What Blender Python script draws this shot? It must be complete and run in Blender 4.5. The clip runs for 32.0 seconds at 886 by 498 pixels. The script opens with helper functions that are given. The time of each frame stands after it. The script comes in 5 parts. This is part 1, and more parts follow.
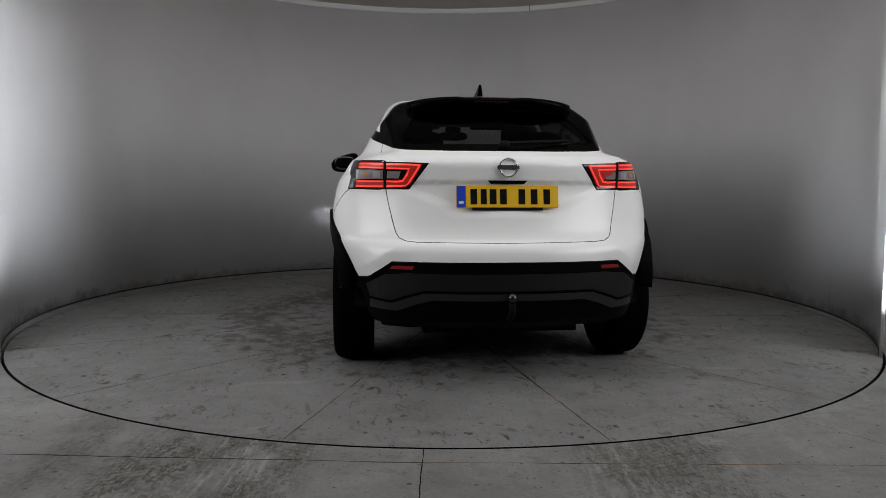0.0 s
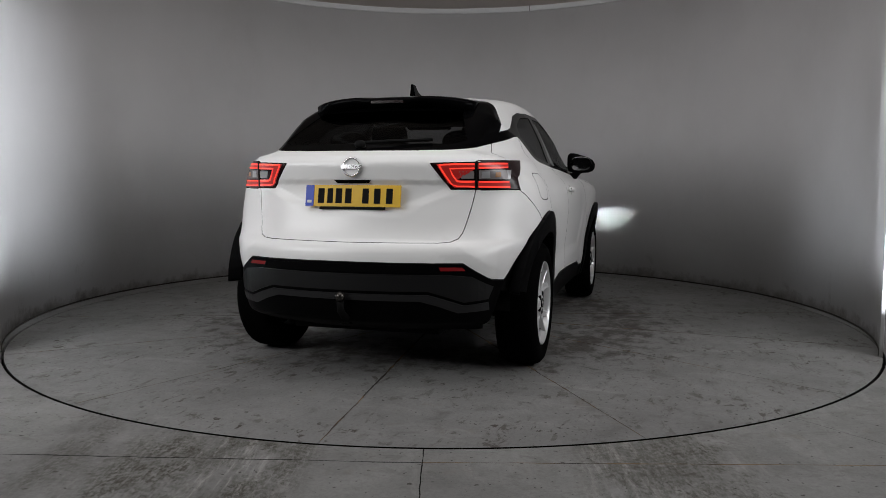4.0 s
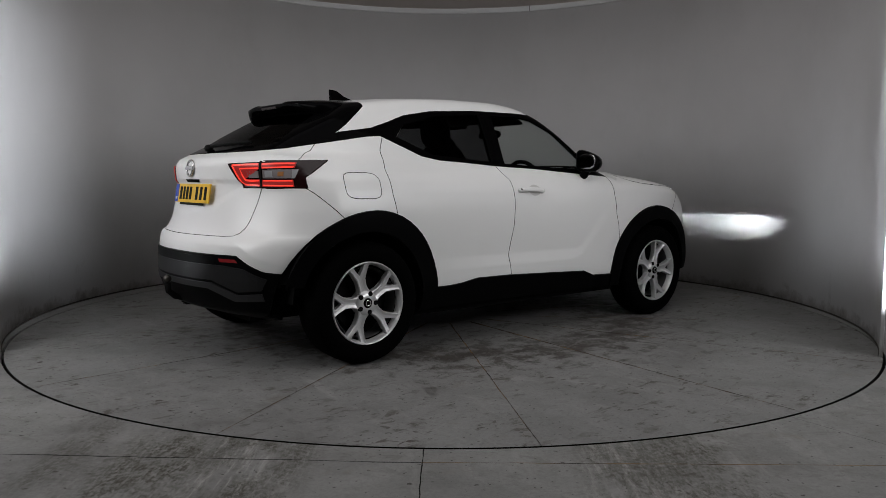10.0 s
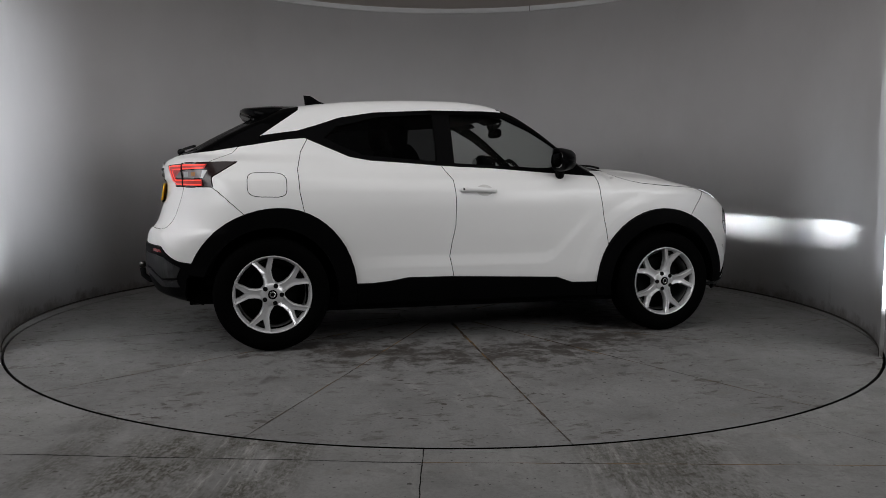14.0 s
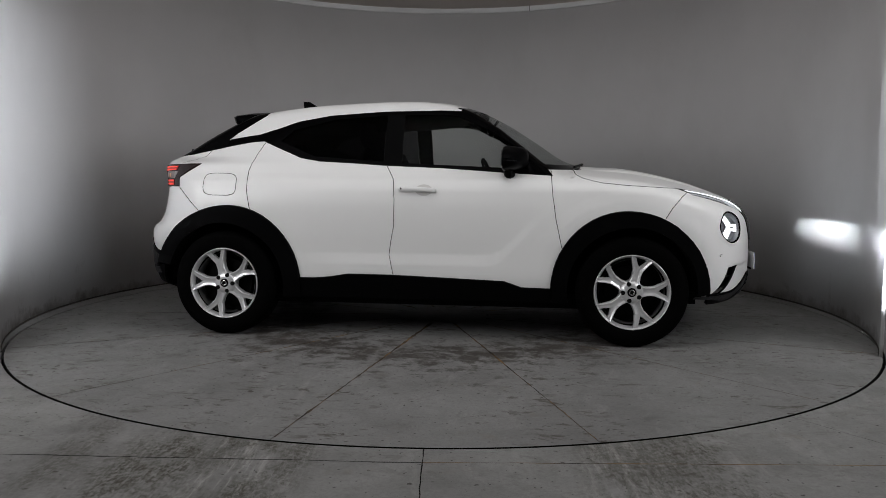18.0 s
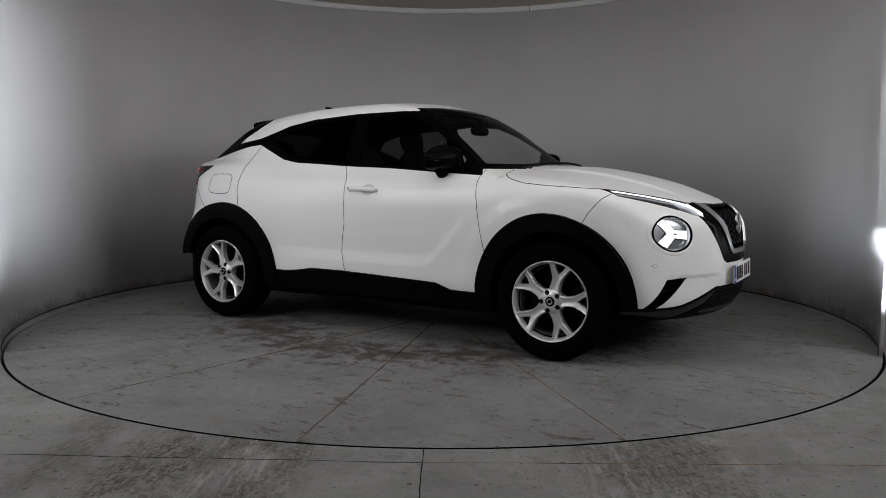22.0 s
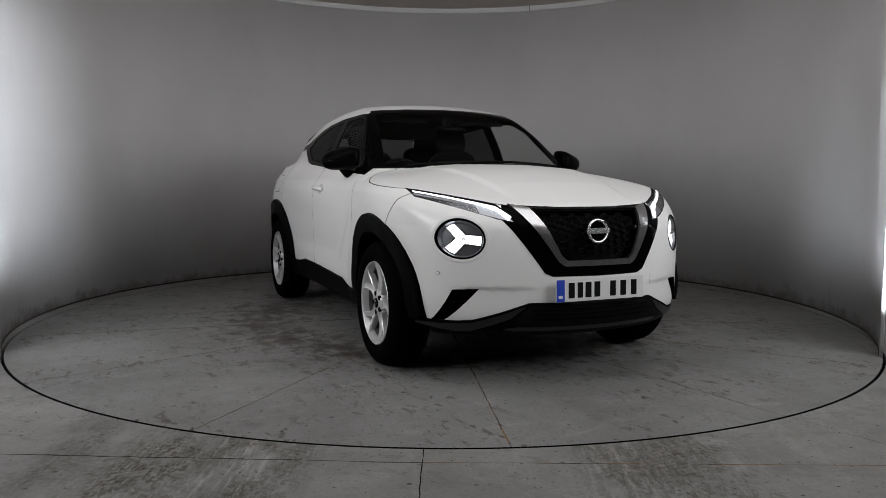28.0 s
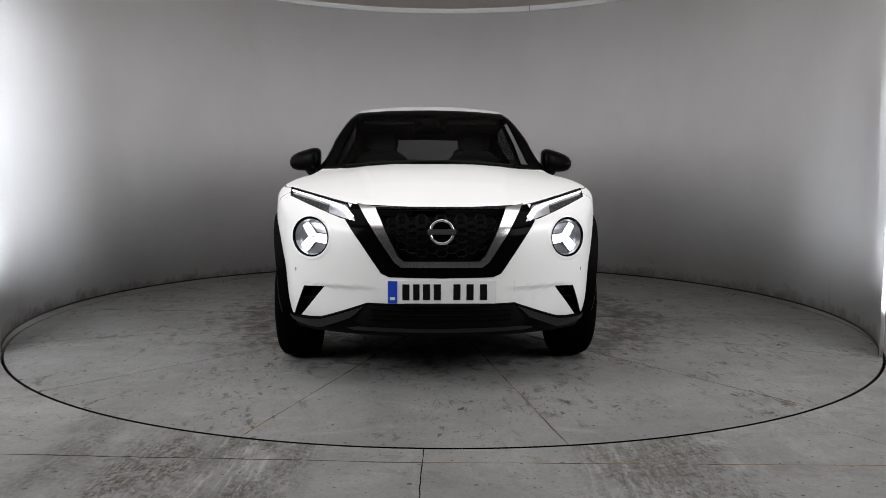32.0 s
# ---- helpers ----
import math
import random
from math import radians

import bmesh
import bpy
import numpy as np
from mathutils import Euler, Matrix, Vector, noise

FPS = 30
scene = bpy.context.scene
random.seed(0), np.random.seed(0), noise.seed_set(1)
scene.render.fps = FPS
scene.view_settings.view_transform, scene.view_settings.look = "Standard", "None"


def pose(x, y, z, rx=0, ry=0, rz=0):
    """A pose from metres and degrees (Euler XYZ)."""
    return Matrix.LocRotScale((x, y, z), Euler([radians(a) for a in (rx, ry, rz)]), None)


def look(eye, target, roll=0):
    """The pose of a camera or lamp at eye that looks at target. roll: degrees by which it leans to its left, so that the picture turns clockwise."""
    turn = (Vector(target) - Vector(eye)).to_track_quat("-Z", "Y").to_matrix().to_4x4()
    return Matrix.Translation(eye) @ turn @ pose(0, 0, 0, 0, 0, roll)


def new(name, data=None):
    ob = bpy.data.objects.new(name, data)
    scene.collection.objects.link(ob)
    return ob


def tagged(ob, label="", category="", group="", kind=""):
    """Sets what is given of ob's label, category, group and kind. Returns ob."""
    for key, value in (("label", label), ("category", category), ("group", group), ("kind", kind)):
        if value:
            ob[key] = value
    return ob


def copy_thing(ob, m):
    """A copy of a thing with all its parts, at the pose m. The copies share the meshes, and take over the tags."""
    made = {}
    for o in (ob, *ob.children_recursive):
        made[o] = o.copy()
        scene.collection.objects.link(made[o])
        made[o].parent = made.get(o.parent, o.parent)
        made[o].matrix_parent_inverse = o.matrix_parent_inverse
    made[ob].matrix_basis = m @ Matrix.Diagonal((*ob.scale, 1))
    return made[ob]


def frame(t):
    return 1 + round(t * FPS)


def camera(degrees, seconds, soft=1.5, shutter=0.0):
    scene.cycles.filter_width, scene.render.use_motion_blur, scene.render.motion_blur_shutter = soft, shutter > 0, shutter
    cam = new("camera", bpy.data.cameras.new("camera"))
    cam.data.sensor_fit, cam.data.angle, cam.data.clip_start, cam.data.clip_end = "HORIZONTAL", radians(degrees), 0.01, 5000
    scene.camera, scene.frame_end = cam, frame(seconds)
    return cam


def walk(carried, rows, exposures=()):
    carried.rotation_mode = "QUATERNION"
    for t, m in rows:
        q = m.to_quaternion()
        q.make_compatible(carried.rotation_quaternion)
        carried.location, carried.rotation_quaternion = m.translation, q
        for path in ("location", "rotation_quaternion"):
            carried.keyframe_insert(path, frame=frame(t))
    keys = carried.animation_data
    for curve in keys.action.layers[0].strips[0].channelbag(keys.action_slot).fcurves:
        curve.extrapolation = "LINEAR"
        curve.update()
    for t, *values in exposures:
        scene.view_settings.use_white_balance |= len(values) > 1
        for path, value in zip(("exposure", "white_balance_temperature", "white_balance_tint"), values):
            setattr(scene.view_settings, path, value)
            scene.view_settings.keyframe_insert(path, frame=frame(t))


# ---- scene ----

cam = camera(60.5, 32.0, soft=0.55)
EYE = look((0, -5.782, 1.0255), (-0.0068, 4.178, 0.1299), 0.253)
walk(cam, [(0, EYE), (32, EYE)], exposures=[(0, 0.18), (2, 0.24), (6, 0.14), (9, 0.04), (11, -0.1), (13, -0.12), (15, -0.05), (17, 0.02), (19, 0.06), (24, 0.08), (28, 0.26), (30, 0.5), (31, 0.72), (32, 0.88)])

# ---- world and light ----
world = bpy.data.worlds.new("world")
scene.world = world
world.use_nodes = True
world.node_tree.nodes["Background"].inputs[0].default_value = (0.05, 0.05, 0.055, 1)
world.node_tree.nodes["Background"].inputs[1].default_value = 0.3


def area_lamp(name, eye, target, sx, sy, power, colour=(1, 1, 1), spread=180):
    lamp = bpy.data.lights.new(name, "AREA")
    lamp.shape, lamp.size, lamp.size_y, lamp.energy, lamp.color = "RECTANGLE", sx, sy, power, colour
    lamp.spread = radians(spread)
    ob = new(name, lamp)
    ob.matrix_world = look(eye, target)
    return ob


# tall lights that wash both ends of the round wall
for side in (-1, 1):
    area_lamp("light_column", (side * 2.55, -1.47, 1.45), (side * 3.193, -0.704, 1.4), 0.04, 2.25, 29, (0.89, 0.935, 1), 60)
    # added soft fill beside the camera; no such lamp is seen
    area_lamp("side_fill", (side * 3.8, -3.5, 2.4), (0, -0.2, 0.75), 2.8, 1.5, 63, (0.98, 0.983, 1))
# added fills overhead, before and over the car, out of view
area_lamp("overhead_fill", (0, -2.3, 2.98), (0, -1.7, 0), 4.6, 1.8, 26, (0.98, 0.983, 1))
area_lamp("overhead_fill", (0, 0.2, 3.35), (0, 2.9, 0.5), 4.2, 0.8, 2.0, (0.985, 0.985, 1))

# ---- materials ----


def material(name, colour, rough=0.5, metal=0.0, coat=0.0, ior=1.5, gloss=0.5):
    m = bpy.data.materials.new(name)
    m.use_nodes = True
    b = m.node_tree.nodes["Principled BSDF"]
    b.inputs["Base Color"].default_value = (*colour, 1)
    b.inputs["Roughness"].default_value = rough
    b.inputs["Metallic"].default_value = metal
    b.inputs["Coat Weight"].default_value = coat
    b.inputs["Coat Roughness"].default_value = 0.16
    b.inputs["IOR"].default_value = ior
    b.inputs["Specular IOR Level"].default_value = gloss
    return m


def node(m, kind, **values):
    n = m.node_tree.nodes.new(kind)
    for key, value in values.items():
        n.inputs[key.replace("_", " ")].default_value = value
    return n


def join(m, a, out, b, into):
    m.node_tree.links.new(a.outputs[out], b.inputs[into])


def shader(m):
    return m.node_tree.nodes["Principled BSDF"]


def ramp(m, stops):
    n = m.node_tree.nodes.new("ShaderNodeValToRGB")
    while len(n.color_ramp.elements) < len(stops):
        n.color_ramp.elements.new(0.5)
    for e, (pos, c) in zip(n.color_ramp.elements, stops):
        e.position, e.color = pos, (*c, 1)
    return n


def grain(m, scale, strength, detail=4, distance=0.01):
    """Fine relief from noise, in metres of the object's own space."""
    co = m.node_tree.nodes.new("ShaderNodeTexCoord")
    tex = node(m, "ShaderNodeTexNoise", Scale=scale, Detail=detail)
    bump = node(m, "ShaderNodeBump", Strength=strength, Distance=distance)
    join(m, co, "Object", tex, "Vector")
    join(m, tex, "Fac", bump, "Height")
    join(m, bump, "Normal", shader(m), "Normal")
    return tex


def emitter(name, colour, strength):
    m = material(name, colour, 0.3)
    shader(m).inputs["Emission Color"].default_value = (*colour, 1)
    shader(m).inputs["Emission Strength"].default_value = strength
    return m


def maths(m, op, a, b=None):
    """A math node on sockets or numbers."""
    n = m.node_tree.nodes.new("ShaderNodeMath")
    n.operation = op
    for i, v in enumerate((a, b)):
        if v is None:
            continue
        if isinstance(v, (int, float)):
            n.inputs[i].default_value = v
        else:
            m.node_tree.links.new(v, n.inputs[i])
    return n.outputs[0]


def glass(name, tint, ior=1.5):
    """Thin sheet glass: lets light through with its tint, mirrors at grazing angles."""
    m = bpy.data.materials.new(name)
    m.use_nodes = True
    nodes = m.node_tree.nodes
    nodes.remove(nodes["Principled BSDF"])
    clear = node(m, "ShaderNodeBsdfTransparent", Color=(*tint, 1))
    gloss = node(m, "ShaderNodeBsdfAnisotropic", Roughness=0.02)
    f0 = ((ior - 1) / (ior + 1)) ** 2
    edge = node(m, "ShaderNodeLayerWeight", Blend=0.5)
    fres = maths(m, "ADD", maths(m, "MULTIPLY", maths(m, "POWER", edge.outputs["Facing"], 5.0), 0.35), f0)
    mix = nodes.new("ShaderNodeMixShader")
    m.node_tree.links.new(fres, mix.inputs[0])
    join(m, clear, 0, mix, 1)
    join(m, gloss, 0, mix, 2)
    join(m, mix, 0, nodes["Material Output"], "Surface")
    return m


def blend(m, last, colour, fac):
    """Lays a colour over the last one by a factor socket."""
    mix = m.node_tree.nodes.new("ShaderNodeMixRGB")
    mix.inputs[2].default_value = (*colour, 1)
    m.node_tree.links.new(fac, mix.inputs[0])
    m.node_tree.links.new(last.outputs[0], mix.inputs[1])
    return mix


def noisy(m, vector, scale, low, high, detail=6, rough=0.65, stretch=None, warp=0.0):
    """Noise cut between two levels, as a socket from 0 to 1."""
    if stretch:
        mapping = node(m, "ShaderNodeMapping", Scale=stretch)
        m.node_tree.links.new(vector, mapping.inputs[0])
        vector = mapping.outputs[0]
    tex = node(m, "ShaderNodeTexNoise", Scale=scale, Detail=detail, Roughness=rough, Distortion=warp)
    m.node_tree.links.new(vector, tex.inputs["Vector"])
    cut = ramp(m, [(low, (0, 0, 0)), (high, (1, 1, 1))])
    join(m, tex, "Fac", cut, 0)
    return cut.outputs[0]


def tyre_tracks(m, co, last, lanes):
    """Tyre dirt along y in lanes of x: (centre, half width, slant, darkness, paleness)."""
    xyz = m.node_tree.nodes.new("ShaderNodeSeparateXYZ")
    join(m, co, "Object", xyz, 0)
    here = co.outputs["Object"]
    wob = node(m, "ShaderNodeTexNoise", Scale=1.3, Detail=3)
    join(m, co, "Object", wob, "Vector")
    x = maths(m, "ADD", xyz.outputs["X"], maths(m, "MULTIPLY", maths(m, "SUBTRACT", wob.outputs["Fac"], 0.5), 0.16))
    streak = noisy(m, here, 1.0, 0.44, 0.56, 9, 0.85, (52, 17, 1))
    scrape = noisy(m, here, 1.0, 0.5, 0.62, 9, 0.75, (30, 2.5, 1))
    patch = noisy(m, here, 2.6, 0.4, 0.55, 9, 0.75, (1.6, 0.8, 1))
    grit = noisy(m, here, 70, 0.36, 0.6, 5, 0.7)
    for centre, half, slant, dark, pale in lanes:
        xs = maths(m, "SUBTRACT", x, maths(m, "MULTIPLY", maths(m, "ADD", xyz.outputs["Y"], 3.0), slant))
        off = maths(m, "ABSOLUTE", maths(m, "SUBTRACT", xs, centre))
        near = maths(m, "SUBTRACT", 1.0, maths(m, "DIVIDE", off, half))
        near = maths(m, "MINIMUM", maths(m, "MAXIMUM", maths(m, "MULTIPLY", near, 1.8), 0.0), 1.0)
        # rows of tread blocks that slope outwards from the middle of the tyre
        wave = maths(m, "SINE", maths(m, "MULTIPLY", maths(m, "ADD", xyz.outputs["Y"], maths(m, "MULTIPLY", off, 0.5)), 2 * math.pi / 0.034))
        wave = maths(m, "MULTIPLY", maths(m, "MULTIPLY", maths(m, "ADD", wave, 1.0), 0.5), maths(m, "MULTIPLY", grit, 1.3))
        fac = maths(m, "MULTIPLY", maths(m, "MULTIPLY", near, scrape), pale)
        last = blend(m, last, (0.4, 0.39, 0.37), fac)
        print_ = maths(m, "MINIMUM", maths(m, "ADD", maths(m, "MULTIPLY", wave, 0.3), maths(m, "MULTIPLY", streak, 0.9)), 1.0)
        fac = maths(m, "MULTIPLY", maths(m, "MULTIPLY", near, print_), maths(m, "MULTIPLY", patch, dark))
        last = blend(m, last, (0.036, 0.031, 0.018), fac)
    return last


def concrete(name, seed, dark, light, stain, tracks=(), smudges=0.0):
    """Trowelled grey concrete: cloudy tone, dark damp stains, fine pores and, where driven on, tyre streaks."""
    m = material(name, light, 0.6, gloss=0.35)
    co = m.node_tree.nodes.new("ShaderNodeTexCoord")
    shift = node(m, "ShaderNodeMapping", Location=(seed * 3.7, seed * 1.9, 0))
    join(m, co, "Object", shift, "Vector")
    cloud = node(m, "ShaderNodeTexNoise", Scale=1.6, Detail=8, Roughness=0.62, Distortion=0.4)
    join(m, shift, 0, cloud, "Vector")
    tone = ramp(m, [(0.3, dark), (0.68, light)])
    join(m, cloud, "Fac", tone, 0)
    spots = node(m, "ShaderNodeTexNoise", Scale=5.5, Detail=7, Roughness=0.7, Distortion=0.8)
    join(m, shift, 0, spots, "Vector")
    cut = ramp(m, [(0.56, (0, 0, 0)), (0.74, (1, 1, 1))])
    join(m, spots, "Fac", cut, 0)
    scale = node(m, "ShaderNodeMath")
    scale.operation = "MULTIPLY"
    join(m, cut, 0, scale, 0)
    scale.inputs[1].default_value = 0.75
    mix = m.node_tree.nodes.new("ShaderNodeMixRGB")
    mix.inputs[2].default_value = (*stain, 1)
    join(m, scale, 0, mix, 0)
    join(m, tone, 0, mix, 1)
    last = mix
    fine = node(m, "ShaderNodeTexNoise", Scale=60, Detail=6, Roughness=0.75)
    join(m, shift, 0, fine, "Vector")
    pores = ramp(m, [(0.3, (0.72, 0.72, 0.72)), (0.55, (1, 1, 1))])
    join(m, fine, "Fac", pores, 0)
    mult = m.node_tree.nodes.new("ShaderNodeMixRGB")
    mult.blend_type = "MULTIPLY"
    mult.inputs[0].default_value = 0.8
    join(m, last, 0, mult, 1)
    join(m, pores, 0, mult, 2)
    last = mult
    if smudges:
        # damp smudges and footprints of dirt on the ring that the wheels stand on
        xyz = m.node_tree.nodes.new("ShaderNodeSeparateXYZ")
        join(m, co, "Object", xyz, 0)
        rad = maths(m, "SQRT", maths(m, "ADD", maths(m, "POWER", xyz.outputs["X"], 2.0), maths(m, "POWER", xyz.outputs["Y"], 2.0)))
        ring = maths(m, "MAXIMUM", maths(m, "SUBTRACT", 1.0, maths(m, "ABSOLUTE", maths(m, "DIVIDE", maths(m, "SUBTRACT", rad, 1.35), 0.85))), 0.0)
        here = shift.outputs[0]
        soak = node(m, "ShaderNodeTexNoise", Scale=7.5, Detail=10, Roughness=0.7, Distortion=0.25)
        join(m, shift, 0, soak, "Vector")
        wet = maths(m, "ADD", maths(m, "MULTIPLY", ring, 0.24), soak.outputs["Fac"])
        edge = ramp(m, [(0.635, (0, 0, 0)), (0.69, (0.4, 0.4, 0.4)), (0.76, (0.85, 0.85, 0.85))])
        m.node_tree.links.new(wet, edge.inputs[0])
        last = blend(m, last, (0.036, 0.029, 0.024), maths(m, "MULTIPLY", edge.outputs[0], smudges))
        # pale scuffs, brown crumbs of dirt, dark smears of dried water
        last = blend(m, last, (0.3, 0.295, 0.285), maths(m, "MULTIPLY", noisy(m, here, 2.2, 0.55, 0.7, 9, 0.75, (3.0, 1.0, 1), 0.6), 0.4))
        few = noisy(m, here, 1.9, 0.43, 0.58, 4)
        last = blend(m, last, (0.04, 0.032, 0.024), maths(m, "MULTIPLY", noisy(m, here, 12, 0.605, 0.65, 6, 0.62, (1, 1.5, 1), 0.3), maths(m, "MULTIPLY", few, smudges)))
        last = blend(m, last, (0.03, 0.026, 0.02), maths(m, "MULTIPLY", noisy(m, here, 40, 0.655, 0.69, 4, 0.5), 0.9))
        last = blend(m, last, (0.06, 0.05, 0.042), maths(m, "MULTIPLY", noisy(m, here, 6.5, 0.555, 0.61, 9, 0.7, (1, 2.2, 1), 0.6), maths(m, "MULTIPLY", few, 0.85 * smudges)))
        last = blend(m, last, (0.13, 0.095, 0.055), maths(m, "MULTIPLY", noisy(m, here, 5.1, 0.6, 0.75, 8, 0.7), 0.35))
    if tracks:
        last = tyre_tracks(m, co, last, tracks)
    join(m, last, 0, shader(m), "Base Color")
    gloss = ramp(m, [(0.4, (0.72, 0.72, 0.72)), (0.72, (0.45, 0.45, 0.45))])
    join(m, spots, "Fac", gloss, 0)
    join(m, gloss, 0, shader(m), "Roughness")
    bump = node(m, "ShaderNodeBump", Strength=0.25, Distance=0.004)
    join(m, fine, "Fac", bump, "Height")
    join(m, bump, 0, shader(m), "Normal")
    return m


def soiled_wall(name):
    """White-grey painted wall, faint vertical unevenness, grime along its foot."""
    m = material(name, (0.5, 0.5, 0.5), 0.6)
    co = m.node_tree.nodes.new("ShaderNodeTexCoord")
    big = node(m, "ShaderNodeTexNoise", Scale=0.9, Detail=5)
    join(m, co, "Object", big, "Vector")
    tone = ramp(m, [(0.3, (0.63, 0.622, 0.625)), (0.7, (0.7, 0.69, 0.693))])
    join(m, big, "Fac", tone, 0)
    part_z = m.node_tree.nodes.new("ShaderNodeSeparateXYZ")
    join(m, co, "Object", part_z, 0)
    dirt = node(m, "ShaderNodeTexNoise", Scale=4.5, Detail=8, Roughness=0.75)
    join(m, co, "Object", dirt, "Vector")
    lift = node(m, "ShaderNodeMath")
    lift.operation = "MULTIPLY_ADD"
    lift.inputs[1].default_value = 0.42
    lift.inputs[2].default_value = -0.15
    join(m, dirt, "Fac", lift, 0)
    less = node(m, "ShaderNodeMath")
    less.operation = "SUBTRACT"
    join(m, lift, 0, less, 0)
    join(m, part_z, "Z", less, 1)
    edge = node(m, "ShaderNodeMapRange")
    edge.inputs["From Min"].default_value = -0.03
    edge.inputs["From Max"].default_value = 0.09
    edge.inputs["To Max"].default_value = 0.75
    join(m, less, 0, edge, "Value")
    mix = m.node_tree.nodes.new("ShaderNodeMixRGB")
    mix.inputs[2].default_value = (0.13, 0.1, 0.08, 1)
    join(m, edge, 0, mix, 0)
    join(m, tone, 0, mix, 1)
    # scuffs and runs of dirt low on the wall, faint patches higher up
    low = node(m, "ShaderNodeMapRange")
    for key, value in (("From Min", 0.55), ("From Max", 0.05), ("To Min", 0.0), ("To Max", 1.0)):
        low.inputs[key].default_value = value
    join(m, part_z, "Z", low, "Value")
    here = co.outputs["Object"]
    mix = blend(m, mix, (0.16, 0.13, 0.105), maths(m, "MULTIPLY", noisy(m, here, 7.0, 0.58, 0.72, 8, 0.75, (1, 1, 0.55), 0.5), maths(m, "MULTIPLY", low.outputs[0], 0.3)))
    mix = blend(m, mix, (0.52, 0.505, 0.495), maths(m, "MULTIPLY", noisy(m, here, 1.5, 0.5, 0.72, 7, 0.7, (1, 1, 0.6)), 0.22))
    join(m, mix, 0, shader(m), "Base Color")
    fine = node(m, "ShaderNodeTexNoise", Scale=45, Detail=5)
    join(m, co, "Object", fine, "Vector")
    bump = node(m, "ShaderNodeBump", Strength=0.12, Distance=0.004)
    join(m, fine, "Fac", bump, "Height")
    join(m, bump, 0, shader(m), "Normal")
    return m


WALL = soiled_wall("painted_wall")
TABLE = concrete("table_concrete", 1, (0.15, 0.148, 0.144), (0.21, 0.208, 0.204), (0.05, 0.045, 0.04), smudges=1.0)
FLOOR = concrete("floor_concrete", 5, (0.148, 0.146, 0.141), (0.238, 0.235, 0.228), (0.06, 0.055, 0.048), smudges=0.4, tracks=((-0.6, 0.17, 0.0, 0.8, 0.3), (-0.76, 0.16, 0.02, 0.85, 0.6), (-1.05, 0.24, 0.05, 0.95, 0.25), (-1.4, 0.13, -0.14, 0.7, 0.1), (0.64, 0.18, 0.0, 0.75, 0.5), (0.95, 0.26, 0.0, 0.95, 0.2)))
BACKWALL = material("brownish_wall_paint", (0.66, 0.6, 0.56), 0.8)
grain(BACKWALL, 12, 0.1)
CEILING = material("ceiling_paint", (0.5, 0.445, 0.41), 0.8)
grain(CEILING, 20, 0.1)
TRIM = material("white_trim", (0.76, 0.76, 0.76), 0.45)
grain(TRIM, 30, 0.05)
GAP = material("rubber_gap", (0.002, 0.002, 0.002), 0.9, gloss=0.1)
grain(GAP, 80, 0.2)

PAINT = material("white_car_paint", (0.845, 0.842, 0.832), 0.42, coat=0.5)
shader(PAINT).inputs["Coat Roughness"].default_value = 0.2
INNER = material("dark_body_gap", (0.004, 0.004, 0.004), 0.85, gloss=0.1)
PLASTIC = material("grained_black_plastic", (0.0018, 0.0018, 0.002), 0.45, gloss=0.035)
grain(PLASTIC, 500, 0.15, 2, 0.001)
PIANO = material("gloss_black", (0.0016, 0.0016, 0.0018), 0.12, gloss=0.02)
RUBBER = material("tyre_rubber", (0.0015, 0.0015, 0.0015), 0.85, gloss=0.02)
grain(RUBBER, 200, 0.2, 2, 0.002)
ALLOY = material("silver_alloy", (0.66, 0.66, 0.665), 0.3, metal=0.5, coat=0.3)
CHROME = material("chrome", (0.75, 0.75, 0.76), 0.12, metal=1.0)
SATIN = material("satin_chrome", (0.66, 0.66, 0.67), 0.17, metal=0.95)
STEEL = material("worn_steel", (0.07, 0.065, 0.06), 0.35, metal=1.0)
GREY = material("grey_plastic", (0.045, 0.045, 0.048), 0.45)
SATINBLACK = material("satin_black_plastic", (0.015, 0.015, 0.016), 0.36, gloss=0.35)
MATTBLACK = material("matt_black_plastic", (0.008, 0.008, 0.0085), 0.42, gloss=0.25)
grain(MATTBLACK, 400, 0.1, 2, 0.001)
MIRRORGLASS = material("mirror_silver", (0.3, 0.3, 0.31), 0.08, metal=1.0)
grain(SATINBLACK, 400, 0.1, 2, 0.001)
CLEAR = glass("clear_lamp_glass", (0.97, 0.97, 0.97), 1.35)
PANE = glass("tinted_window_glass", (0.76, 0.78, 0.77), 1.12)
PRIVACY = glass("dark_privacy_glass", (0.085, 0.087, 0.09), 1.06)
TRIM_IN = material("dark_cloth", (0.006, 0.006, 0.0065), 0.9, gloss=0.15)
grain(TRIM_IN, 300, 0.3, 3, 0.002)
RED = material("red_lamp_plastic", (0.075, 0.003, 0.004), 0.3, coat=0.15)
SMOKE = material("smoked_lamp_plastic", (0.012, 0.003, 0.0035), 0.2, coat=0.2, gloss=0.3)
REDGLOW = emitter("lit_red_light_pipe", (1.0, 0.05, 0.03), 0.8)
AMBER = material("amber_bulb", (0.3, 0.12, 0.03), 0.3)
PALELENS = material("pale_reflector", (0.34, 0.34, 0.35), 0.3, metal=0.3)
REDLENS = emitter("glowing_red_lens", (0.3, 0.014, 0.012), 0.28)
WHITEGLOW = emitter("lit_white_light", (0.95, 0.98, 1.0), 1.05)
LAMPGLOW = emitter("lit_headlamp", (0.95, 0.97, 1.0), 1.3)
YELLOW = material("yellow_plate", (0.75, 0.45, 0.012), 0.4)
WHITE = material("white_plate", (0.72, 0.72, 0.72), 0.4)
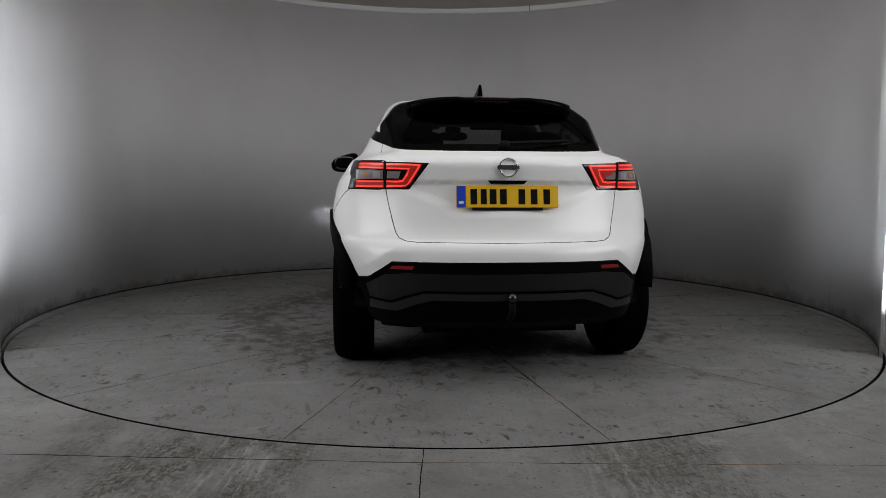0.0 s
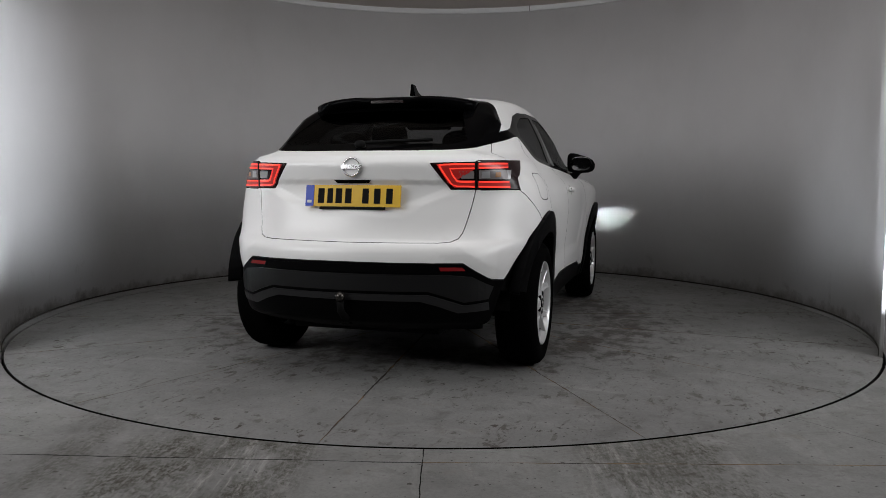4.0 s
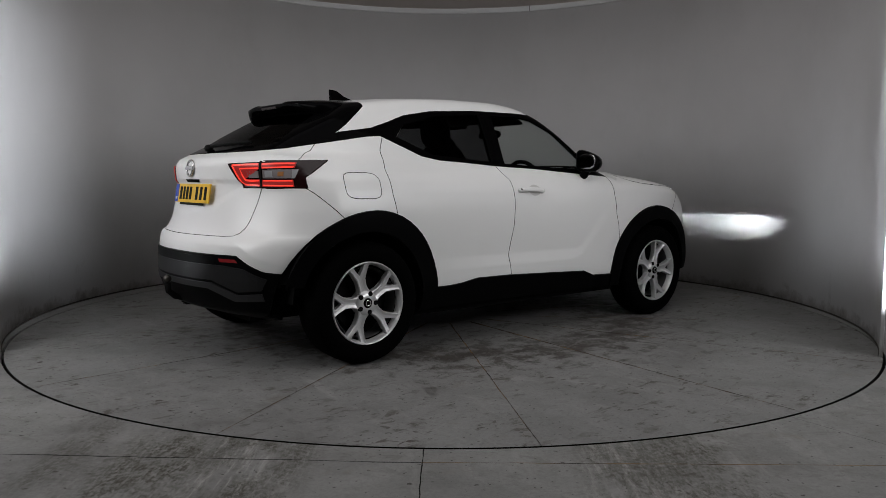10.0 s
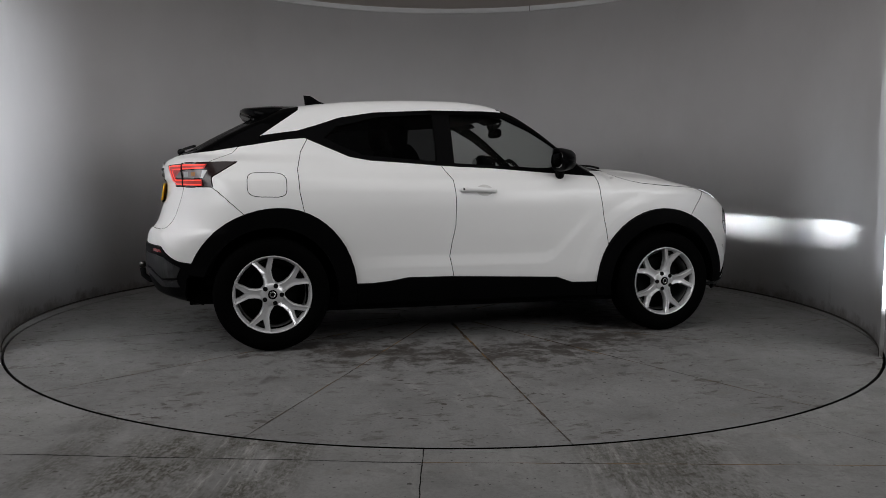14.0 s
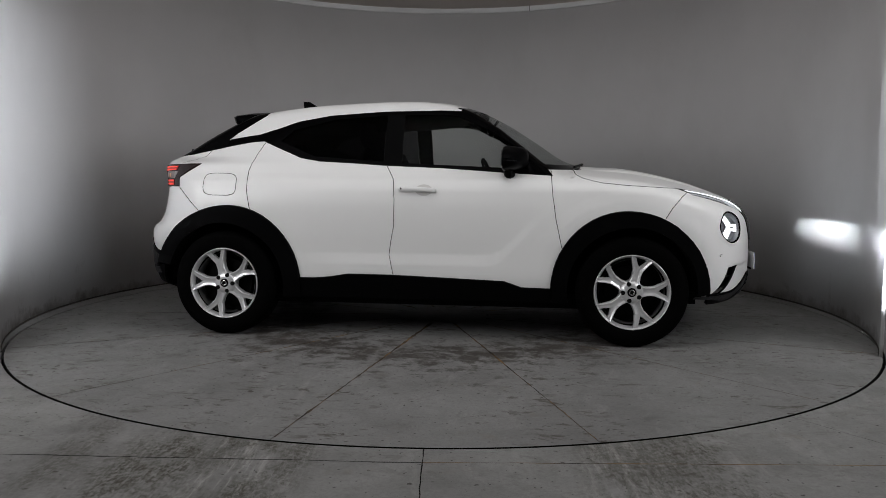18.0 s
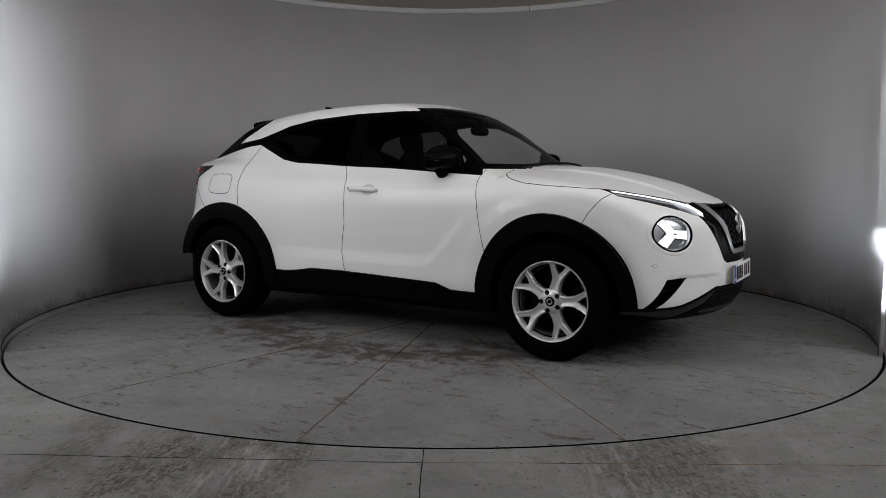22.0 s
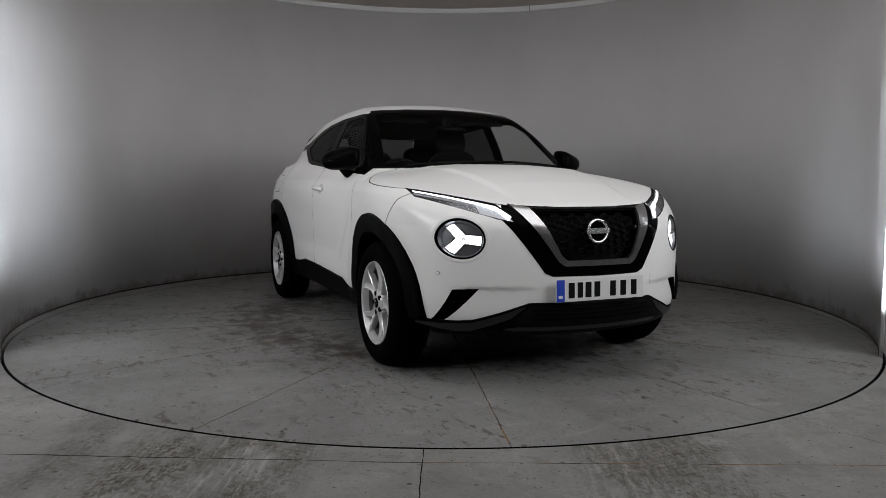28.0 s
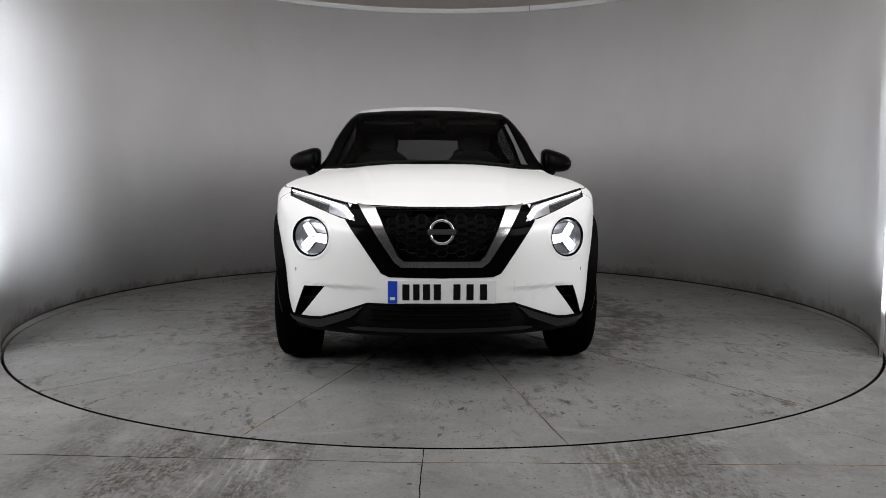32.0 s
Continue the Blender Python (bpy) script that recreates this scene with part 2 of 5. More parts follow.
BLUE = material("blue_band", (0.01, 0.05, 0.45), 0.4)
INK = material("black_ink", (0.003, 0.003, 0.003), 0.6, gloss=0.1)
REARGLASS = glass("tinted_rear_glass", (0.16, 0.16, 0.165), 1.08)
COMB = material("honeycomb_plastic", (0.01, 0.01, 0.011), 0.3, gloss=0.4)
DARKLENS = material("dark_lamp_lens", (0.2, 0.18, 0.182), 0.25)
REFLEX = material("red_reflector", (0.22, 0.012, 0.014), 0.25, coat=0.3)

ROOM = material("outer_room_paint", (0.05, 0.05, 0.052), 0.85)
grain(ROOM, 12, 0.1)

# ---- mesh helpers ----


def mesh_of(name, bm, mat):
    me = bpy.data.meshes.new(name)
    bm.to_mesh(me)
    bm.free()
    for m in mat if isinstance(mat, (list, tuple)) else (mat,):
        me.materials.append(m)
    return me


def part(name, bm, mat, parent=None, label="", smooth=False):
    ob = new(name, mesh_of(name, bm, mat))
    if smooth:
        for f in ob.data.polygons:
            f.use_smooth = True
    if parent:
        ob.parent = parent
    if label:
        tagged(ob, label)
    return ob


def box(sx, sy, sz, at=(0, 0, 0), bevel=0.0, bm=None, turn=None, segments=2):
    own = bmesh.new()
    m = Matrix.Translation(at) @ (turn.to_4x4() if turn else Matrix())
    bmesh.ops.create_cube(own, size=1, matrix=Matrix.Diagonal((sx, sy, sz, 1)))
    if bevel:
        bmesh.ops.bevel(own, geom=own.edges[:], offset=bevel, segments=segments, affect="EDGES")
    own.transform(m)
    if bm is None:
        return own
    return merge(bm, own)


def merge(bm, own):
    me = bpy.data.meshes.new("tmp")
    own.to_mesh(me)
    own.free()
    bm.from_mesh(me)
    bpy.data.meshes.remove(me)
    return bm


def spin(profile, steps=64, axis="Z", bm=None, arc=(0, 360)):
    """A surface of revolution: profile of (radius, height) turned about an axis."""
    own = bmesh.new()
    full = abs(arc[1] - arc[0]) >= 360
    n = steps if full else steps + 1
    rings = []
    for i in range(n):
        a = radians(arc[0] + (arc[1] - arc[0]) * i / steps)
        rings.append([own.verts.new((r * math.cos(a), r * math.sin(a), h)) for r, h in profile])
    for i in range(steps):
        p, q = rings[i], rings[(i + 1) % n]
        for j in range(len(profile) - 1):
            own.faces.new((p[j], q[j], q[j + 1], p[j + 1]))
    bmesh.ops.remove_doubles(own, verts=own.verts, dist=1e-5)
    if axis == "Y":
        own.transform(Matrix.Rotation(radians(-90), 4, "X"))
    elif axis == "X":
        own.transform(Matrix.Rotation(radians(90), 4, "Y"))
    bmesh.ops.recalc_face_normals(own, faces=own.faces)
    return own if bm is None else merge(bm, own)



# ---- the booth ----
WALL_C, WALL_R = (-0.02, 0.217), 3.04
WALL_TOP = 2.958

# floor sheet round the turntable, with a round hole for it
bm = bmesh.new()
inner, outer = [], []
for i in range(180):
    a = 2 * math.pi * i / 180
    inner.append(bm.verts.new((2.949 * math.cos(a), 2.951 * math.sin(a), 0)))
    k = 40 / max(abs(math.cos(a)), abs(math.sin(a)))
    outer.append(bm.verts.new((k * math.cos(a), k * math.sin(a), 0)))
deep = [bm.verts.new((v.co.x, v.co.y, -0.06)) for v in inner]
for i in range(180):
    j = (i + 1) % 180
    bm.faces.new((inner[i], outer[i], outer[j], inner[j]))
    bm.faces.new((deep[i], inner[i], inner[j], deep[j]))
floor = tagged(part("floor", bm, FLOOR), "stained grey concrete floor with tyre marks and joints", "floor", kind="structure")

bm = spin([(0.0, -0.058), (2.96, -0.058)], 90)
tagged(part("pit_floor", bm, GAP), "dark pit under the turntable", "floor", kind="structure")

# joints in the fixed floor
def groove(name, a, b, width, mat, parent=None, z=0.0004, taper=(1.0, 1.0)):
    ax, ay = a
    bx, by = b
    d = Vector((bx - ax, by - ay, 0))
    n = Vector((-d.y, d.x, 0)).normalized() * width / 2
    bm = bmesh.new()
    steps = max(2, int(d.length / 0.025))
    rows = []
    for i in range(steps + 1):
        p = Vector((ax, ay, z)) + d * i / steps
        w = max(0.4, 0.45 + 1.3 * abs(noise.noise(p * 5)) + 1.9 * max(0.0, noise.noise(p * 14) - 0.25))
        off = n.normalized() * (0.004 * noise.noise(p * 4) + 0.003 * noise.noise(p * 17))
        w *= taper[0] + (taper[1] - taper[0]) * min(1.0, 1.3 * i / steps)
        rows.append((bm.verts.new(p + n * w + off), bm.verts.new(p - n * w + off)))
    for (p, q), (r, s) in zip(rows, rows[1:]):
        bm.faces.new((p, r, s, q))
    return part(name, bm, mat, parent)

JOINT = material("floor_joint", (0.006, 0.005, 0.005), 0.9, gloss=0.1)
RUST = material("dirty_joint", (0.035, 0.03, 0.024), 0.9)
SEAMDIRT = material("ochre_seam_dirt", (0.07, 0.05, 0.025), 0.9)
ochre = ramp(SEAMDIRT, [(0.36, (0.016, 0.012, 0.009)), (0.5, (0.055, 0.034, 0.016)), (0.62, (0.17, 0.1, 0.035))])
join(SEAMDIRT, grain(SEAMDIRT, 6, 0.3), "Fac", ochre, 0)
join(SEAMDIRT, ochre, 0, shader(SEAMDIRT), "Base Color")
groove("joint", (-0.074, -2.95), (-0.08, -7.5), 0.005, JOINT, floor)
groove("joint", (-1.75, -3.02), (-0.079, -3.09), 0.006, JOINT, floor)
groove("joint", (-0.079, -3.09), (2.6, -3.1), 0.007, SEAMDIRT, floor)
groove("joint", (1.53, -2.53), (2.4, -3.95), 0.004, RUST, floor)

# the round wall, open towards the camera
a0 = math.degrees(math.asin((-1.37 - WALL_C[1]) / WALL_R))
bm = spin([(WALL_R, 0), (WALL_R, WALL_TOP), (WALL_R + 0.02, WALL_TOP), (WALL_R + 0.02, 0), (WALL_R, 0)], 160, arc=(a0, 180 - a0))
bmesh.ops.holes_fill(bm, edges=[e for e in bm.edges if e.is_boundary])
bm.transform(Matrix.Translation((*WALL_C, 0)))
wall = tagged(part("wall_round", bm, WALL, smooth=False), "curved grey-white painted wall with a grimy foot", "wall", kind="structure")
for f in wall.data.polygons:
    f.use_smooth = abs(f.normal.z) < 0.5 and len(f.vertices) == 4
bm = spin([(WALL_R - 0.002, WALL_TOP + 0.001), (WALL_R - 0.012, WALL_TOP + 0.002), (WALL_R - 0.012, WALL_TOP + 0.055), (WALL_R + 0.03, WALL_TOP + 0.055), (WALL_R + 0.03, WALL_TOP + 0.001)], 160, arc=(a0, 180 - a0))
bm.transform(Matrix.Translation((*WALL_C, 0)))
capping = tagged(part("trim", bm, TRIM), "pale metal capping along the wall top", "trim", kind="structure")
for turn in (71.0,):
    own = box(0.004, 0.006, 0.056, (WALL_R - 0.012, 0, WALL_TOP + 0.029))
    own.transform(Matrix.Translation((*WALL_C, 0)) @ Matrix.Rotation(radians(turn), 4, "Z"))
    part("capping_joint", own, ROOM, capping, "dark joint in the capping")

bm = spin([(WALL_R - 0.004, 0.001), (WALL_R - 0.006, 0.012), (WALL_R - 0.001, 0.014)], 160, arc=(a0, 180 - a0))
bm.transform(Matrix.Translation((*WALL_C, 0)))
tagged(part("baseboard", bm, RUST), "dark dirty joint along the wall foot", "baseboard", kind="structure")

# outer room that closes the place
for name, size, at in (("wall_north", (14, 0.2, 3.7), (0, 5.1, 1.85)), ("wall_south", (14, 0.2, 3.7), (0, -9.1, 1.85)),
                       ("wall_east", (0.2, 14.0, 3.7), (6.1, -2, 1.85)), ("wall_west", (0.2, 14.0, 3.7), (-6.1, -2, 1.85))):
    tagged(part(name, box(*size, at), BACKWALL if name == "wall_north" else ROOM), "plain dim grey wall of the hall", "wall", kind="structure")
tagged(part("ceiling", box(14, 14.4, 0.2, (0, -2, 3.8)), CEILING), "dim brownish grey ceiling", "ceiling", kind="structure")

# ---- the turntable ----
TABLE_R = 2.933
turntable = tagged(new("turntable"), "round grey concrete turntable with radial joints and damp stains", "turntable")
SECTORS = 14
for k in range(SECTORS):
    c0 = 7.0 + 360 / SECTORS * k
    own = bmesh.new()
    n = 14
    gap = 0.0022
    pts = []
    for i in range(n + 1):
        a = radians(c0 + (360 / SECTORS) * i / n)
        pts.append(Vector((TABLE_R * math.cos(a), TABLE_R * math.sin(a), 0)))
    d0, d1 = pts[0].normalized(), pts[-1].normalized()
    n0, n1 = Vector((-d0.y, d0.x, 0)), Vector((d1.y, -d1.x, 0))
    pts[0] += n0 * gap
    pts[-1] += n1 * gap
    ring = [d0 * 0.35 + n0 * gap]
    tip = [d1 * 0.35 + n1 * gap]
    loop = [own.verts.new(v) for v in ring + pts + tip]
    top = own.faces.new(loop)
    r = bmesh.ops.extrude_face_region(own, geom=[top])
    bmesh.ops.translate(own, verts=[v for v in r["geom"] if isinstance(v, bmesh.types.BMVert)], vec=(0, 0, -0.05))
    bmesh.ops.recalc_face_normals(own, faces=own.faces)
    part("slab", own, TABLE, turntable)
    groove("seam_dirt", (d0.x * 0.36, d0.y * 0.36), (d0.x * 2.9, d0.y * 2.9), 0.006 + 0.005 * (k * 5 % 3) / 2, SEAMDIRT, turntable, 0.0007, (2.4, 0.7))
part("hub_plate", spin([(0, 0), (0.34, 0), (0.34, -0.05)], 48), TABLE, turntable)
part("edge_band", spin([(TABLE_R - 0.002, -0.05), (TABLE_R - 0.002, -0.0006), (TABLE_R + 0.003, -0.0006), (TABLE_R + 0.003, -0.05)], 180), GAP, turntable, "dark steel edge band")
part("bed", spin([(0, -0.04), (TABLE_R - 0.01, -0.04)], 90), RUST, turntable, "dirt in the joints")

# ---- the car: one smooth body surface, cut into its panels ----
CAR_AT = (-0.0153, -0.108)
car = tagged(new("car"), "white compact crossover car with black lower cladding, lamps lit", "car")


def pchip(v, xs, ys):
    """Smooth curve through the given knots, without overshoot."""
    xs, ys = np.asarray(xs, float), np.asarray(ys, float)
    h, d = np.diff(xs), np.diff(ys) / np.diff(xs)
    m = np.empty_like(ys)
    m[0], m[-1] = d[0], d[-1]
    same = d[:-1] * d[1:] > 0
    w1, w2 = 2 * h[1:] + h[:-1], h[1:] + 2 * h[:-1]
    safe0, safe1 = np.where(same, d[:-1], 1), np.where(same, d[1:], 1)
    m[1:-1] = np.where(same, (w1 + w2) / (w1 / safe0 + w2 / safe1), 0)
    v = np.clip(v, xs[0] - 0.3, xs[-1] + 0.3)
    i = np.clip(np.searchsorted(xs, v) - 1, 0, len(h) - 1)
    t = (v - xs[i]) / h[i]
    inside = ys[i] * (1 + 2 * t) * (1 - t) ** 2 + ys[i + 1] * t * t * (3 - 2 * t) + h[i] * (m[i] * t * (1 - t) ** 2 - m[i + 1] * t * t * (1 - t))
    low, high = ys[0] + m[0] * (v - xs[0]), ys[-1] + m[-1] * (v - xs[-1])
    return np.where(v < xs[0], low, np.where(v > xs[-1], high, inside))


def smax(a, b, k):
    return np.maximum(a, b) + np.maximum(k - np.abs(a - b), 0) ** 2 / (4 * k)


def hill(v, centre, width):
    return np.exp(-((v - centre) / width) ** 2)


def tuck(x, z):
    """How far the painted body draws in behind and before the wheel arches."""
    back = 0.1 * np.clip((-1.56 - x) / 0.28, 0, 1) * np.clip((0.86 - z) / 0.34, 0, 1)
    return back + 0.035 * np.clip((x - 1.48) / 0.25, 0, 1) * np.clip((1.0 - z) / 0.2, 0, 1)


def half_width(x, z):
    plan = pchip(x, (-2.1, -1.75, -1.3, -0.8, 0, 0.8, 1.3, 1.7, 2.1), (-0.06, -0.02, 0.012, 0, -0.004, 0.002, 0.014, -0.01, -0.04))
    side = pchip(z, (0.2, 0.3, 0.42, 0.55, 0.7, 0.85, 0.95, 1.02, 1.08, 1.14, 1.3, 1.45, 1.6), (0.79, 0.822, 0.846, 0.852, 0.862, 0.866, 0.856, 0.828, 0.775, 0.735, 0.668, 0.592, 0.5))
    flare = 0.018 * (hill(x, 1.33, 0.42) + hill(x, -1.33, 0.45)) * hill(z, 0.78, 0.18)
    # door hollow above a crease that runs along the sill and swings up before the front wheel
    crease = np.interp(x, (-0.9, 0.42, 0.5, 0.78, 1.2), (0.485, 0.485, 0.51, 0.8, 1.0))
    up = z - crease
    fade = np.clip((0.46 - up) / 0.42, 0, 1)
    hollow = -0.009 * np.clip(up / 0.07, 0, 1) * fade * fade * (3 - 2 * fade) * np.clip((x + 0.85) / 0.35, 0, 1) * np.clip((0.86 - x) / 0.2, 0, 1)
    round_arch = np.hypot(x - 1.29, z - 0.34)
    hollow = hollow + 0.008 * np.clip((0.63 - round_arch) / 0.07, 0, 1) * np.clip((round_arch - 0.3) / 0.1, 0, 1)
    haunch = 0.035 * hill(x, -1.3, 0.35) * hill(z, 1.12, 0.1) + 0.03 * hill(x, 1.35, 0.4) * hill(z, 1.0, 0.09)
    rear = pchip(x, (-1.7, -1.3, -0.9, -0.4), (-0.1, -0.07, -0.02, 0)) * np.clip((z - 1.2) / 0.25, 0, 1.2)
    shelf = np.clip((z - 1.128) / 0.06, 0, 1)
    corner = pchip(x, (-1.9, -1.83, -1.6, -1.45, -1.25, -1.05, -0.6), (-0.175, -0.165, -0.125, -0.085, -0.03, -0.01, 0)) * shelf * shelf * (3 - 2 * shelf)
    rear = np.where(x < -0.4, np.minimum(rear, np.where(x < -0.6, corner, 0)), 0)
    return plan + side + flare + hollow + haunch + rear - tuck(x, z)


def top_height(x, y):
    bow = 0.24 * (y * y - 0.2) * hill(x, 0.75, 0.5)
    line = pchip(x + bow, (-1.8, -1.4, -1.17, -0.92, -0.68, -0.3, -0.12, 0.09, 0.28, 0.47, 0.66, 0.9, 1.06, 1.26, 1.46, 1.67, 1.865, 2.03, 2.12),
                 (1.40, 1.474, 1.512, 1.547, 1.568, 1.584, 1.585, 1.57, 1.522, 1.425, 1.3, 1.155, 1.122, 1.105, 1.075, 1.025, 0.965, 0.905, 0.86))
    crown = np.where(x > 0.95, 0.10, 0.13)
    crease = np.clip((0.5 - 0.14 * (x - 1.0) - np.abs(y)) / 0.05, 0, 1)
    ridge = 0.013 * crease * crease * (3 - 2 * crease) * np.clip((x - 1.0) / 0.25, 0, 1) * np.clip((1.98 - x) / 0.25, 0, 1)
    return line - crown * y * y + ridge


def nose(y, z):
    line = pchip(z, (0.18, 0.24, 0.3, 0.38, 0.46, 0.56, 0.66, 0.78, 0.86, 0.92, 1.0), (1.93, 2.055, 2.13, 2.166, 2.176, 2.177, 2.175, 2.162, 2.13, 2.088, 1.995))
    under = -0.01 * np.clip((0.72 - np.abs(y)) / 0.12, 0, 1) * np.clip((0.508 - z) / 0.014, 0, 1) * np.clip((z - 0.34) / 0.1, 0, 1) * np.clip((np.abs(y) - 0.3) / 0.15, 0, 1)
    return line - 0.41 * y * y - 0.24 * y ** 4 + under


def tail(y, z):
    line = pchip(z, (0.2, 0.26, 0.33, 0.5, 0.6, 0.665, 0.705, 0.73, 0.85, 1.0, 1.1, 1.145, 1.17, 1.22, 1.3, 1.41, 1.5, 1.6),
                 (-1.7, -1.86, -2.04, -2.085, -2.085, -2.078, -2.06, -2.03, -1.985, -1.962, -1.968, -1.945, -1.9, -1.8, -1.66, -1.45, -1.28, -1.1))
    wide = 0.3 + 0.25 * np.clip((z - 0.9) / 0.1, 0, 1) - 0.1 * np.clip((0.9 - z) / 0.1, 0, 1)
    along, off = (np.abs(y) - 0.56) * 0.832 - (z - 0.7) * 0.555, (np.abs(y) - 0.56) * 0.555 + (z - 0.7) * 0.832
    ridge = 0.013 * np.clip(1 - np.abs(off) / 0.085, 0, 1) * np.clip((along + 0.12) / 0.12, 0, 1)
    recess = 0.012 * np.clip((wide + 0.055 - np.abs(y)) / 0.11, 0, 1) * np.clip((1.026 - z) / 0.02, 0, 1) * np.clip((z - 0.84) / 0.06, 0, 1)
    return line + 0.3 * y * y + 0.25 * y ** 4 + recess - ridge


def body_value(p):
    """Negative inside the body, positive outside."""
    x, y, z = p[:, 0], p[:, 1], p[:, 2]
    ay = np.sqrt(y * y + 1e-6)
    v = smax(ay - half_width(x, z), z - top_height(x, y), np.where(x > 0.9, 0.07, 0.05))
    v = smax(v, x - nose(y, z), 0.10)
    v = smax(v, tail(y, z) - x, np.where(z > 1.15, 0.05, 0.12))
    return smax(v, 0.2 - z, 0.04)


def body_normal(p):
    g = np.empty_like(p)
    for i in range(3):
        d = np.zeros(3)
        d[i] = 0.004
        g[:, i] = body_value(p + d) - body_value(p - d)
    return g / np.linalg.norm(g, axis=1)[:, None]


def settle(p):
    """Moves points the short way onto the body surface."""
    for _ in range(5):
        n = body_normal(p)
        e = 0.004
        slope = (body_value(p + n * e) - body_value(p - n * e)) / (2 * e)
        p = p - n * (body_value(p) / np.maximum(slope, 0.3))[:, None]
    return p


def cast(origins, ways, reach=2.5):
    """First meeting of rays from inside with the body surface."""
    low, high = np.zeros(len(origins)), np.full(len(origins), reach)
    for _ in range(40):
        mid = (low + high) / 2
        out = body_value(origins + ways * mid[:, None]) > 0
        low, high = np.where(out, low, mid), np.where(out, mid, high)
    return origins + ways * low[:, None]


def meet(fixed, axis, sign, reach):
    """Surface points found along one axis from the middle outwards."""
    p = np.array(fixed, float)
    lo, hi = np.zeros(len(p)), np.full(len(p), reach)
    for _ in range(26):
        mid = (lo + hi) / 2
        p[:, axis] = sign * mid
        out = body_value(p) > 0
        lo, hi = np.where(out, lo, mid), np.where(out, mid, hi)
    p[:, axis] = sign * lo
    return p


def side_point(x, z, sign=-1):
    return Vector(meet([[x, 0, z]], 1, sign, 1.3)[0])


def end_point(y, z, sign):
    return Vector(meet([[0, y, z]], 0, sign, 2.6)[0])


def normal_at(p):
    return Vector(body_normal(np.array([p[:]]))[0])


def body_mesh(step=0.026):
    """The whole skin: a gridded box shrunk onto the body."""
    own = bmesh.new()
    nx, ny, nz = int(4.6 / step), int(2.0 / step) // 2 * 2, int(2.05 / step)
    grid = {}

    def vert(i, j, k):
        if (i, j, k) not in grid:
            grid[i, j, k] = own.verts.new((-2.3 + 4.6 * i / nx, -1.0 + 2.0 * j / ny, -0.3 + 2.05 * k / nz))
        return grid[i, j, k]

    for i in range(nx):
        for j in range(ny):
            own.faces.new((vert(i, j, nz), vert(i + 1, j, nz), vert(i + 1, j + 1, nz), vert(i, j + 1, nz)))
        for k in range(nz):
            own.faces.new((vert(i, 0, k), vert(i + 1, 0, k), vert(i + 1, 0, k + 1), vert(i, 0, k + 1)))
            own.faces.new((vert(i, ny, k + 1), vert(i + 1, ny, k + 1), vert(i + 1, ny, k), vert(i, ny, k)))
    for j in range(ny):
        for k in range(nz):
            own.faces.new((vert(0, j, k + 1), vert(0, j + 1, k + 1), vert(0, j + 1, k), vert(0, j, k)))
            own.faces.new((vert(nx, j, k), vert(nx, j + 1, k), vert(nx, j + 1, k + 1), vert(nx, j, k + 1)))
    p = np.array([v.co[:] for v in own.verts])
    o = np.stack([np.clip(p[:, 0] * 0.8, -1.5, 1.55), 0 * p[:, 0], np.full(len(p), 0.72)], 1)
    o[:, 2] = np.clip(0.72 - 0.05 * np.maximum(o[:, 0] - 1.2, 0), 0.5, 1)
    way = p - o
    way /= np.linalg.norm(way, axis=1)[:, None]
    q = cast(o, way)
    for v, c in zip(own.verts, q):
        v.co = c
    return own


SIDE = (0, 2)
END = (1, 2)


def score(bm, line, axes, keep, closed=False):
    """Cuts the mesh along a line drawn in a side or end view."""
    pts = list(line) + ([line[0]] if closed else [])
    a, b = axes
    lo_a, hi_a = min(p[0] for p in pts) - 0.05, max(p[0] for p in pts) + 0.05
    lo_b, hi_b = min(p[1] for p in pts) - 0.05, max(p[1] for p in pts) + 0.05
    faces = set()
    for f in bm.faces:
        c = f.calc_center_median()
        if lo_a < c[a] < hi_a and lo_b < c[b] < hi_b and keep(c, f.normal):
            faces.add(f)
    for (a0, b0), (a1, b1) in zip(pts, pts[1:]):
        la, ha, lb, hb = min(a0, a1) - 1e-4, max(a0, a1) + 1e-4, min(b0, b1) - 1e-4, max(b0, b1) + 1e-4
        near = []
        for f in faces:
            us, vs = [v.co[a] for v in f.verts], [v.co[b] for v in f.verts]
            if max(us) >= la and min(us) <= ha and max(vs) >= lb and min(vs) <= hb:
                near.append(f)
        if not near:
            continue
        geom = set(near)
        for f in near:
            geom.update(f.edges)
            geom.update(f.verts)
        co, no = Vector((0, 0, 0)), Vector((0, 0, 0))
        co[a], co[b] = a0, b0
        no[a], no[b] = -(b1 - b0), a1 - a0
        r = bmesh.ops.bisect_plane(bm, geom=list(geom), dist=2e-4, plane_co=co, plane_no=no.normalized())
        faces.update(g for g in r["geom"] if isinstance(g, bmesh.types.BMFace))
        faces = {f for f in faces if f.is_valid}


def within(poly, u, v):
    inside = False
    for (a0, b0), (a1, b1) in zip(poly, poly[1:] + poly[:1]):
        if (b0 > v) != (b1 > v) and u < (a1 - a0) * (v - b0) / (b1 - b0) + a0:
            inside = not inside
    return inside


def arc_points(cx, cz, a, b, start, end, n):
    return [(cx + a * math.cos(radians(start + (end - start) * i / n)), cz + b * math.sin(radians(start + (end - start) * i / n))) for i in range(n + 1)]


